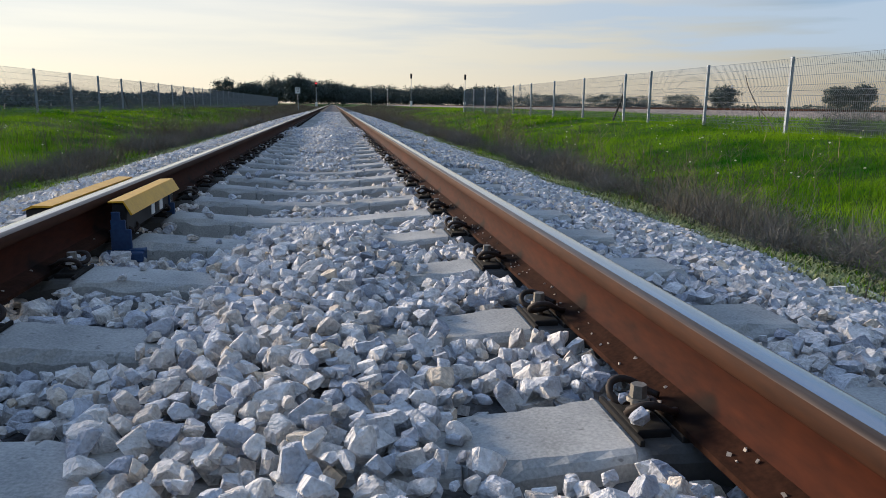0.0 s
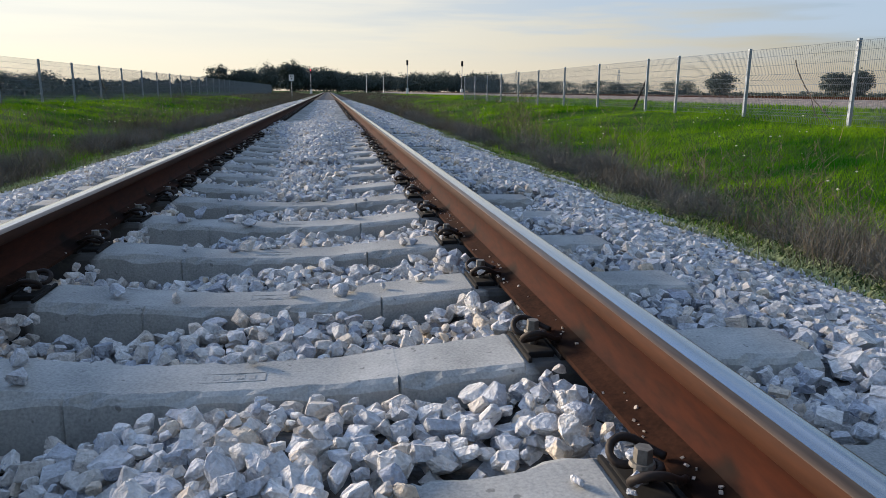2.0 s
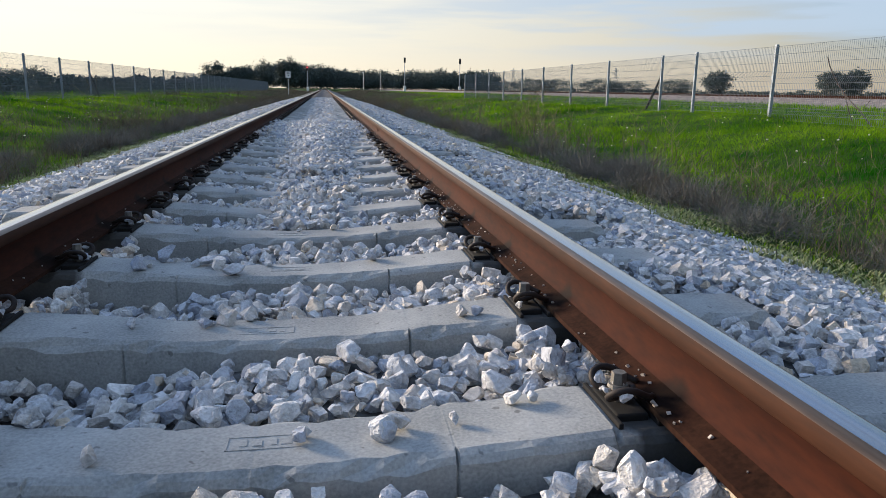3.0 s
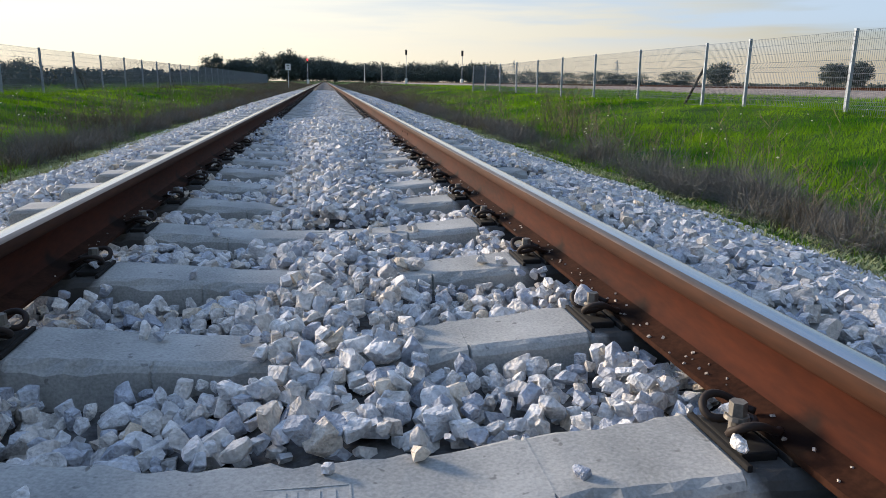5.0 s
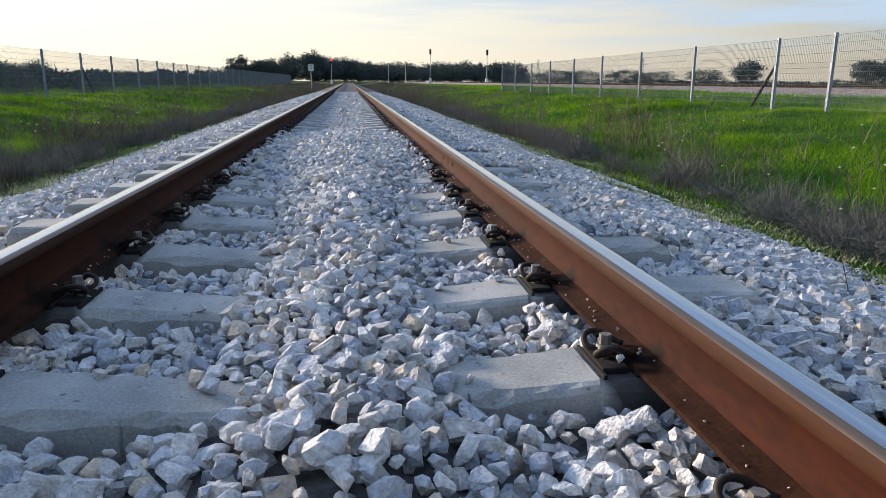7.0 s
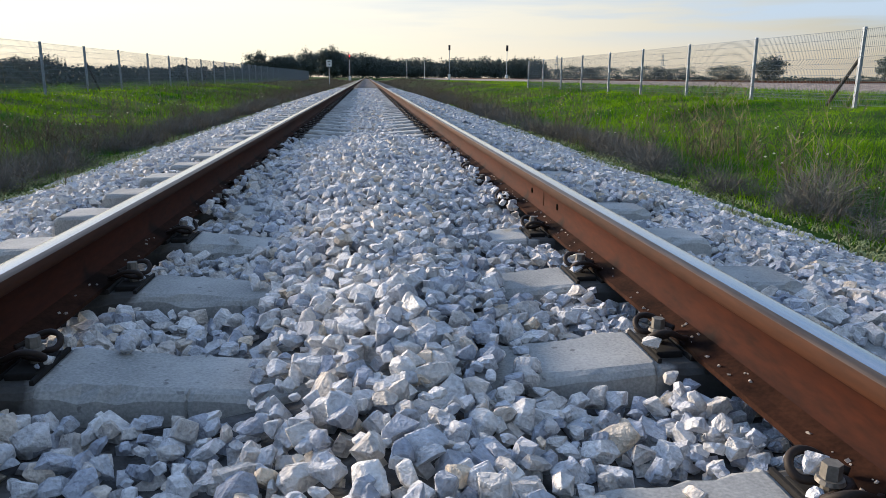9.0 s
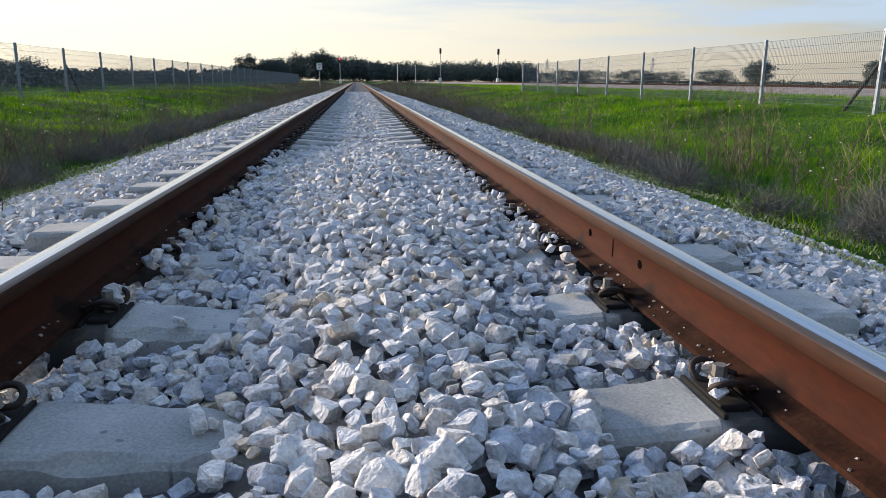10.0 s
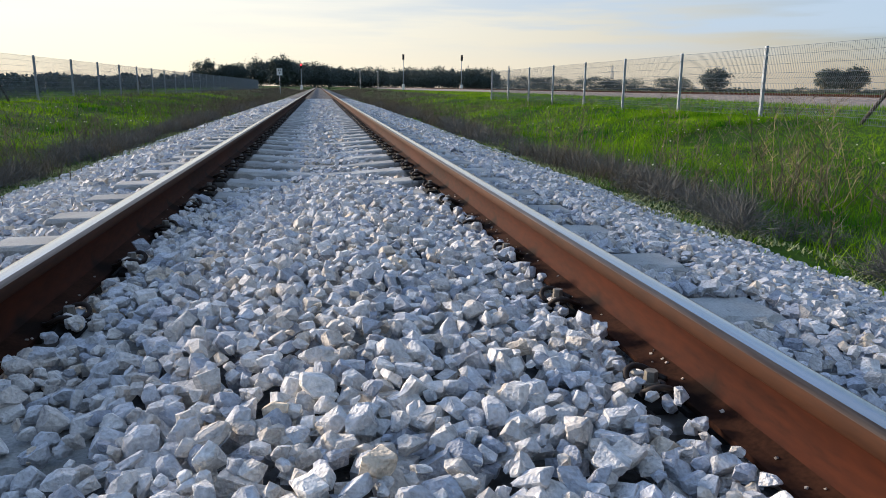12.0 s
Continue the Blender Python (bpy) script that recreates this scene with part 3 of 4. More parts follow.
for k, w in enumerate((0.012, 0.018, 0.009, 0.016, 0.013)):
    box(bm, (-0.085 + 0.025 * k, -0.022 + 0.003 * (k % 2), -0.034), (-0.085 + 0.025 * k + w, 0.001, -0.0286))
part("cast_mark", bm, CONCRETE, sleeper, "worn cast mark in raised bars")
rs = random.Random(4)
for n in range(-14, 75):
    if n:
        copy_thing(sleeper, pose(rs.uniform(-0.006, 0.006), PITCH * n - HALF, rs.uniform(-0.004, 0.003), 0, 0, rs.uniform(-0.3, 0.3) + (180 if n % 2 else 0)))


# ---- fences ----
def fence_post(h):
    bm = bmesh.new()
    box(bm, (-0.030, -0.030, -0.35), (0.030, 0.030, h), 0.004)
    return bm


def fence_panel(length, h, seed):
    """Welded mesh with V folds: upright wires every 5 cm, paired flat wires at the folds."""
    zs = [0.02, 0.10, 0.14, 0.18, 0.30, 0.42, 0.50, 0.57, 0.64, 0.76, 0.88, 0.985]
    off = [0, 0, 0.045, 0, 0, 0, 0, 0.06, 0, 0, 0, 0]
    v, f = [], []

    def bar(p, q, r):
        i = len(v)
        d = (Vector(q) - Vector(p)).normalized()
        a = d.cross(Vector((0.9, 0.1, 0.3))).normalized()
        b = d.cross(a)
        for c in (p, q):
            for t in range(3):
                v.append(Vector(c) + r * (math.cos(t * 2.094) * a + math.sin(t * 2.094) * b))
        for t in range(3):
            u = (t + 1) % 3
            f.append((i + t, i + u, i + 3 + u, i + 3 + t))
    n = int(length / 0.05)
    for k in range(n + 1):
        y = k * length / n
        for j in range(len(zs) - 1):
            bar((off[j], y, zs[j]), (off[j + 1], y, zs[j + 1]), 0.0028)
    for z, o in zip(zs, off):
        bar((o + 0.004, 0, z), (o + 0.004, length, z), 0.0024)
    return mesh_of("mesh", [tuple(p) for p in v], f, WIRE)


def fence(name, x, ys, braces, label, top):
    root = tagged(new(name), label, "fence")
    root.location = (x, 0, 0)
    pm = None
    made = {}
    r = random.Random(int(abs(x) * 100))
    for i, y in enumerate(ys):
        g = float(land(x, y))
        if pm is None:
            pm = bm_mesh("post", fence_post(1.0), GALV)
        p = new("post", pm)
        p.parent = root
        p.location = (0, y, g)
        p.scale = (1, 1, top - g)
        p.rotation_euler = (radians(r.uniform(-0.6, 0.6)), radians(r.uniform(-0.5, 0.5)), 0)
        if i + 1 < len(ys):
            L = round(ys[i + 1] - y, 2)
            if L not in made:
                made[L] = fence_panel(L, 1.0, 1)
            q = new("mesh_panel", made[L])
            q.parent = root
            q.location = (-0.04 if x > 0 else 0.04, y, g)
            q.scale = (1, 1, (top - g - 0.02) / 1.0)
    for y, dy in braces:
        g = float(land(x, y))
        bm = bmesh.new()
        rod(bm, (0.0, y + dy, g - 0.1), (0, y + 0.03, g + 0.9), 0.032, sides=8)
        part("brace", bm, BLACK, root, "dark slanting brace")
    return root


fence("mesh_fence", 8.95, [5.4, 8.7, 11.92, 15.12, 18.25, 20.03, 23.70, 27.2, 30.65, 33.9, 37.35, 40.6, 44.1, 47.5], [(20.03, 0.95)], "galvanised wire mesh fence with square steel posts in grass", 1.52)
fence("mesh_fence", -8.67, [13.2, 16.2, 19.3, 22.4, 25.4, 28.4, 31.5, 34.7, 38.1, 41.3, 44.5, 47.7, 50.9, 54.1, 57.3, 60.5, 63.7, 66.9, 70, 74, 78, 82, 86, 90, 95, 100, 106, 112, 120], [(31.5, 1.1), (47.7, 1.0), (66.9, 1.0)], "galvanised wire mesh fence with square steel posts in grass", 1.45)


# ---- signals, signs and poles far along the line ----
def signal(x, y, top, lit, name="railway_signal"):
    g = float(land(x, y))
    root = tagged(new(name), "tall railway signal with a red light on a grey mast" if lit else "tall unlit railway signal with a black head on a grey mast", "railway signal", "signals along the line")
    root.location = (x, y, g)
    h = top - g
    bm = bmesh.new()
    rod(bm, (0, 0, 0), (0, 0, h - 0.9), 0.075, sides=10)
    part("mast", bm, GALV, root)
    bm = bmesh.new()
    box(bm, (-0.30, -0.22, 0), (0.30, 0.22, 1.3), 0.03)
    part("cabinet", bm, WHITE, root, "pale equipment cabinet")
    bm = bmesh.new()
    box(bm, (-0.24, -0.14, h - 1.2), (0.24, 0.06, h), 0.04)
    part("head", bm, BLACK, root, "black signal head")
    for k in range(2):
        z = h - 0.35 - 0.5 * k
        bm = bmesh.new()
        rod(bm, (0, -0.36, z), (0, -0.14, z), 0.15, 0.13, 14)
        part("hood", bm, BLACK, root)
        bm = bmesh.new()
        rod(bm, (0, -0.375, z), (0, -0.362, z), 0.13, sides=14)
        part("lens", bm, LAMPRED if lit and k == 0 else BLACK, root, "glowing red lens" if lit and k == 0 else "dark lens")
    return root


signal(-4.05, 192, 6.0, True)
signal(19.6, 181, 8.1, False)
signal(31.0, 168.5, 7.6, False)


def speed_board(x, y, z):
    root = tagged(new("track_sign"), "white square railway sign on a thin grey post", "sign")
    g = float(land(x, y))
    root.location = (x, y, g)
    bm = bmesh.new()
    rod(bm, (0, 0.03, 0), (0, 0.03, z - g), 0.035)
    part("post", bm, GALV, root)
    bm = bmesh.new()
    box(bm, (-0.30, -0.02, z - g - 0.40), (0.30, 0.0, z - g + 0.32), 0.008)
    part("board", bm, WHITE, root, "white square board")
    for a, b, c, d in ((-0.15, 0.08, -0.04, 0.20), (0.03, 0.08, 0.13, 0.20), (-0.04, -0.22, 0.07, -0.10)):
        bm = bmesh.new()
        box(bm, (a, -0.028, z - g + b), (c, -0.0215, z - g + d))
        part("marking", bm, BLACK, root, "dark marking")


speed_board(-4.05, 90, 2.1)


def pole(x, y, h):
    root = tagged(new("lamp_pole"), "slim pale pole with a short arm at its top", "pole", "poles along the line")
    root.location = (x, y, float(land(x, y)))
    bm = bmesh.new()
    rod(bm, (0, 0, 0), (0, 0, h), 0.07, 0.05)
    part("shaft", bm, WHITE, root)
    bm = bmesh.new()
    box(bm, (-0.45, -0.08, h - 0.05), (0.15, 0.08, h + 0.07), 0.02)
    part("arm", bm, WHITE, root)


pole(10.6, 200, 4.7)
pole(15.2, 200, 4.5)


def pylon(x, y, h):
    root = tagged(new("pylon"), "distant grey steel lattice power pylon", "pylon", "pylons on the horizon")
    root.location = (x, y, 0)
    for sx, sy in ((-1, -1), (1, -1), (-1, 1), (1, 1)):
        bm = bmesh.new()
        rod(bm, (sx * h * 0.09, sy * h * 0.09, 0), (sx * h * 0.015, sy * h * 0.015, h), 0.22, sides=5)
        part("leg", bm, GALV, root)
    for k, w in ((0.62, 0.16), (0.76, 0.20), (0.90, 0.14)):
        bm = bmesh.new()
        rod(bm, (-h * w, 0, h * k), (h * w, 0, h * k), 0.2, sides=5)
        part("cross_arm", bm, GALV, root)
    for k in range(5):
        a, c = 0.09 - 0.014 * k, 0.09 - 0.014 * (k + 1)
        bm = bmesh.new()
        rod(bm, (-h * a, -h * a, h * k * 0.18), (h * c, -h * c, h * (k + 1) * 0.18), 0.14, sides=5)
        rod(bm, (h * a, -h * a, h * k * 0.18), (-h * c, -h * c, h * (k + 1) * 0.18), 0.14, sides=5)
        part("bracing", bm, GALV, root)


pylon(395, 960, 33)
pylon(500, 860, 30)
pylon(300, 1150, 36)

# ---- trees ----
def crown_arrays(rng, cx, cy, cz, rx, rz, clumps, leaves, size):
    """Leaf quads in clumps spread over an uneven crown."""
    d = rng.normal(size=(clumps, 3))
    d /= np.linalg.norm(d, axis=1)[:, None]
    rad = rng.uniform(0.35, 1.0, (clumps, 1)) ** 0.6
    c = d * rad * np.array([rx, rx, rz]) * rng.uniform(0.8, 1.12, (clumps, 1)) + np.array([cx, cy, cz])
    p = np.repeat(c, leaves, 0) + rng.normal(size=(clumps * leaves, 3)) * np.array([rx, rx, rz]) * 0.14
    n = len(p)
    a = rng.normal(size=(n, 3))
    a /= np.linalg.norm(a, axis=1)[:, None]
    b = np.cross(a, rng.normal(size=(n, 3)))
    b /= np.linalg.norm(b, axis=1)[:, None]
    s = size * rng.uniform(0.6, 1.4, (n, 1))
    v = np.stack([p - a * s, p + b * s * 0.6, p + a * s, p - b * s * 0.6], 1).reshape(-1, 3)
    return v, np.arange(n * 4).reshape(-1, 4)


def tree(x, y, h, w, seed, label="broad dark green tree with a rounded uneven crown"):
    rng = np.random.default_rng(seed)
    g = float(land(x, y))
    root = tagged(new("tree"), label, "tree")
    root.location = (x, y, g)
    bm = bmesh.new()
    rod(bm, (0, 0, -0.2), (0.02 * h, 0, h * 0.55), 0.035 * h, 0.016 * h, 9)
    for k in range(6):
        t = rng.uniform(0, 6.28)
        z = h * rng.uniform(0.3, 0.5)
        rod(bm, (0.01 * h, 0, z), (math.cos(t) * w * 0.33, math.sin(t) * w * 0.33, z + h * 0.28), 0.012 * h, 0.004 * h, 6)
    part("trunk", bm, BARK, root)
    v, f = crown_arrays(rng, 0, 0, h * 0.52, w * 0.46, h * 0.46, 100, 64, 0.030 * h)
    c = new("crown", mesh_of("crown", v, f, LEAF))
    c.parent = root


tree(-44.5, 318, 10.2, 13, 1)
for i, (tx, ty, th, tw) in enumerate([(-37, 322, 9, 9), (-33, 320, 8.5, 9), (-14, 300, 11.5, 12), (540, 715, 27, 33), (563, 708, 28, 31), (455, 800, 26, 38), (415, 825, 17, 50), (345, 890, 17, 60), (378, 880, 15, 60), (296, 1025, 19, 66), (326, 1010, 17, 66), (230, 1075, 17, 60), (262, 1050, 14, 60), (-17, 48, 1.5, 3.0), (-26, 64, 1.9, 4.5)]):
    tree(tx, ty, th, tw, 20 + i)

rng = np.random.default_rng(5)
VS, FS, off = [], [], 0
for i in range(150):
    a = rng.uniform(0, 1)
    tx = -34 + 108 * a + rng.normal() * 1.5
    ty = 325 + rng.uniform(0, 60) - 25 * a
    th = (11.4 - 3.2 * a + 1.0 * math.sin(a * 9)) * rng.uniform(0.75, 1.05)
    v, f = crown_arrays(rng, tx, ty, th * 0.52, rng.uniform(4.0, 6.5), th * 0.45, 36, 30, 0.30)
    VS.append(v)
    FS.append(f + off)
    off += len(v)
tagged(new("woods", mesh_of("woods", np.concatenate(VS), np.concatenate(FS), LEAF)), "dark green woods along the far horizon", "woods", kind="stuff")

# low scrub beyond the fences and along the skyline
VS, FS, off = [], [], 0
for i in range(590):
    if i < 400:
        ty = rng.uniform(14, 150)
        tx = -rng.uniform(11, 15) - 0.05 * ty
        th, tw = rng.uniform(0.6, 1.05) * (1 + 0.003 * ty), rng.uniform(0.8, 1.6)
    elif i < 510:
        an = rng.uniform(0.2, 0.75)
        tx, ty = 950 * math.sin(an), 950 * math.cos(an)
        th, tw = rng.uniform(2, 6.5), rng.uniform(10, 26)
    else:
        an = -rng.uniform(0.12, 0.6)
        tx, ty = 260 * math.sin(an), 260 * math.cos(an)
        th, tw = rng.uniform(2, 4.0), rng.uniform(4, 9)
    v, f = crown_arrays(rng, tx, ty, th * 0.45, tw, th * 0.5, 12, 15, 0.060 * (1 + th) * (2.2 if i >= 400 else 0.8))
    VS.append(v)
    FS.append(f + off)
    off += len(v)
tagged(new("scrub", mesh_of("scrub", np.concatenate(VS), np.concatenate(FS), LEAF)), "low dark scrub beyond the fences and on the horizon", "scrub", kind="stuff")

# ---- second line on its low bank ----
sec = [(22.5, 0.0), (24.2, 0.22), (24.9, 0.40), (29.1, 0.40), (30.5, 0.0)]
v = [(x, y, z) for y in (-60, 0, 60, 120, 420) for x, z in sec]
f = [(i * 5 + j, i * 5 + j + 1, i * 5 + j + 6, i * 5 + j + 5) for i in range(4) for j in range(4)]
tagged(new("far_track_bank", mesh_of("far_track_bank", v, f, FAR_BALLAST)), "low grey stone bank carrying a second railway line", "track bed", kind="structure")
for x in (26.25, 27.75):
    rail("rail", x, -60, 420, 0.38, "distant brown rusted rail on a low stone bank", (RUST_FOOT, RUST_FOOT, RUST_FOOT, RUST_HEAD, RUST_HEAD))

# ---- grease boxes at the rail: yellow covers on blue brackets ----
def cover(x0, x1, y0, y1, z, drop, inner):
    bm = bmesh.new()
    s = 1 if inner else -1
    prof = [(x0, z - 0.006), (x0, z), (x0 + 0.66 * (x1 - x0), z + 0.002), (x1, z - drop), (x1 - 0.006 * s, z - drop - 0.002), (x0 + 0.63 * (x1 - x0), z - 0.006)]
    a = [bm.verts.new((px, y0, pz)) for px, pz in prof]
    b = [bm.verts.new((px, y1, pz)) for px, pz in prof]
    for i in range(6):
        j = (i + 1) % 6
        bm.faces.new((a[i], a[j], b[j], b[i]))
    bm.faces.new(a)
    bm.faces.new(b)
    return bm


unit = tagged(new("rail_lubricator"), "yellow-covered track device with blue brackets clamped to the rail", "track device")
unit.location = (-RAIL_X, 1.4, 0)
part("cover", cover(0.076, 0.160, 0.19, 1.02, 0.160, 0.050, True), YELLOW, unit, "yellow sheet cover")
part("cover", cover(-0.085, -0.185, 0.10, 1.15, 0.157, 0.016, False), YELLOW, unit, "yellow sheet cover")
bm = bmesh.new()
box(bm, (0.082, 0.21, 0.04), (0.132, 1.00, 0.150), 0.006)
part("housing", bm, BLACK, unit, "black housing")
bm = bmesh.new()
box(bm, (-0.18, 0.12, 0.05), (-0.088, 1.12, 0.148), 0.006)
part("housing", bm, BLACK, unit, "black housing")
for by0 in (0.16, 0.90):
    bm = bmesh.new()
    box(bm, (0.085, by0, -0.06), (0.158, by0 + 0.012, 0.060), 0.003)
    box(bm, (0.088, by0, 0.055), (0.140, by0 + 0.012, 0.095), 0.003)
    box(bm, (0.092, by0, 0.090), (0.122, by0 + 0.012, 0.125), 0.003)
    box(bm, (0.150, by0 - 0.02, -0.03), (0.205, by0 + 0.07, -0.012), 0.003)
    box(bm, (0.06, by0 - 0.05, -0.055), (0.205, by0 + 0.02, -0.018), 0.006)
    part("bracket", bm, BLUE, unit, "blue steel bracket")
for by0 in (0.50, 0.64):
    bm = bmesh.new()
    box(bm, (0.150, by0, 0.064), (0.155, by0 + 0.05, 0.108), 0.002)
    part("tag", bm, WHITE, unit, "small white tag")

# ---- weld and black discs for the bolt holes in the rail's web ----
bm = bmesh.new()
box(bm, (RAIL_X - 0.0115, 10.345, 0.062), (RAIL_X - 0.007, 10.362, 0.122), 0.002)
weld = tagged(new("rail_weld", bm_mesh("rail_weld", bm, RUST)), "narrow rusty weld seam on the rail web", "weld")
# discs in place of holes; the shade inside is put into their colour
for hy in (10.135, 10.565):
    bm = bmesh.new()
    rod(bm, (RAIL_X - 0.0102, hy, 0.093), (RAIL_X - 0.007, hy, 0.093), 0.0125, sides=16)
    tagged(new("bolt_hole_disc", bm_mesh("bolt_hole_disc", bm, HOLE_SHADE)), "round black disc painted as the shade in a bolt hole of the rail web", "bolt hole", "bolt holes of the rail")


# ---- plants ----
def blades(rng, n, xs, ys, h, width, lean, seg=2, offset=0.0):
    """Bent blades, tapering to a tip."""
    z = land(xs, ys) + offset
    t = rng.uniform(0, 2 * np.pi, n)
    d = np.stack([np.cos(t), np.sin(t), np.zeros(n)], 1)
    s = np.stack([-np.sin(t), np.cos(t), np.zeros(n)], 1)
    b = np.stack([xs, ys, z], 1)
    le = (lean * rng.uniform(0.2, 1.3, n) * h)[:, None]
    hh = h[:, None] * np.array([[0, 0, 1.0]])
    w = (width * rng.uniform(0.6, 1.3, n))[:, None]
    p0, p1 = b - s * w, b + s * w
    q0, q1 = b + d * le * 0.3 + hh * 0.55 - s * w * 0.7, b + d * le * 0.3 + hh * 0.55 + s * w * 0.7
    tip = b + d * le + hh
    if seg == 1:
        return np.stack([p0, p1, tip], 1).reshape(-1, 3), np.arange(n * 3).reshape(-1, 3)
    v = np.stack([p0, p1, q0, q1, tip], 1).reshape(-1, 3)
    i = np.arange(n)[:, None] * 5
    f = np.concatenate([i + np.array([[0, 1, 3]]), i + np.array([[0, 3, 2]]), i + np.array([[2, 3, 4]])])
    return v, f


def scatter(rng, n, side, a0, a1, y0, y1, power=1.6):
    """More plants near the camera's line than far from it."""
    y = y0 + (y1 - y0) * rng.uniform(0, 1, n) ** power
    x = side * rng.uniform(a0, a1, n)
    return x, y


def plants(name, mat, sets, label, cat):
    VS, FS, off = [], [], 0
    for v, f in sets:
        VS.append(v)
        FS.append(f + off)
        off += len(v)
    return tagged(new(name, mesh_of(name, np.concatenate(VS), np.concatenate(FS), mat)), label, cat, kind="stuff")


def shrubs(rng, spots, stalks, h, r):
    """Dry bushy weeds: many thin forked stalks from each foot."""
    n = len(spots) * stalks
    foot = np.repeat(np.array(spots), stalks, 0)
    sc = np.repeat(rng.uniform(0.5, 1.25, len(spots)), stalks)
    x = foot[:, 0] + rng.normal(size=n) * r * 0.35 * sc
    y = foot[:, 1] + rng.normal(size=n) * r * 0.35 * sc
    return blades(rng, n, x, y, h * sc * rng.uniform(0.25, 1.0, n), 0.0014 * (1 + 0.055 * y), 0.9, 1)


def bush(rng, spots, twigs, size):
    """Fuzzy leafless bushes: thin twigs spread over a half ball."""
    n = len(spots) * twigs
    foot = np.repeat(np.array(spots), twigs, 0)
    sc = size * np.repeat(rng.uniform(0.55, 1.2, len(spots)), twigs)
    t, e = rng.uniform(0, 2 * np.pi, n), np.arcsin(rng.uniform(0.05, 1, n))
    d = np.stack([np.cos(t) * np.cos(e), np.sin(t) * np.cos(e), np.sin(e)], 1)
    b = np.stack([foot[:, 0], foot[:, 1], land(foot[:, 0], foot[:, 1])], 1)
    a0 = rng.uniform(0.1, 0.75, n)
    p = b + d * (sc * a0)[:, None]
    q = p + (d + 0.7 * rng.normal(size=(n, 3))) * (sc * 0.30)[:, None]
    s = np.cross(q - p, rng.normal(size=(n, 3)))
    s *= (0.0011 * (1 + 0.05 * foot[:, 1]) / np.linalg.norm(s, axis=1))[:, None]
    v = np.stack([p - s, p + s, q], 1).reshape(-1, 3)
    return v, np.arange(n * 3).reshape(-1, 3)


def stems(rng, spots, h, twigs=9, level=land):
    """Dead weeds: a leaning stem with forked side twigs."""
    n = len(spots)
    p = np.array(spots, float)
    b = np.stack([p[:, 0], p[:, 1], level(p[:, 0], p[:, 1]) - 0.01], 1)
    hh = h * rng.uniform(0.45, 1.15, n)
    up = np.stack([rng.normal(size=n) * 0.16, rng.normal(size=n) * 0.16, np.ones(n)], 1) * hh[:, None]
    w = 0.0017 * (1 + 0.05 * p[:, 1])
    V = []

    def strand(a, c, wide):
        s = np.cross(c - a, rng.normal(size=a.shape))
        s *= (wide / np.linalg.norm(s, axis=1))[:, None]
        V.append(np.stack([a - s, a + s, c], 1).reshape(-1, 3))
    strand(b, b + up, w * 1.5)
    strand(b, b + up * 0.7, w * 2)
    for k in range(twigs):
        q = rng.uniform(0.25, 0.95, n)[:, None]
        a = b + up * q
        t = rng.uniform(0, 2 * np.pi, n)
        d = np.stack([np.cos(t), np.sin(t), rng.uniform(0.5, 1.5, n)], 1) * (hh * rng.uniform(0.12, 0.32, n))[:, None]
        strand(a, a + d, w)
        for j in range(2):
            e = d * 0.5 + rng.normal(size=(n, 3)) * (0.08 * hh)[:, None]
            strand(a + d * 0.5, a + d * 0.5 + e, w * 0.7)
    v = np.concatenate(V)
    return v, np.arange(len(v)).reshape(-1, 3)


rng = np.random.default_rng(11)
twigs, moss = [], []
sets, seeds, dry, bloom = [], [], [], []
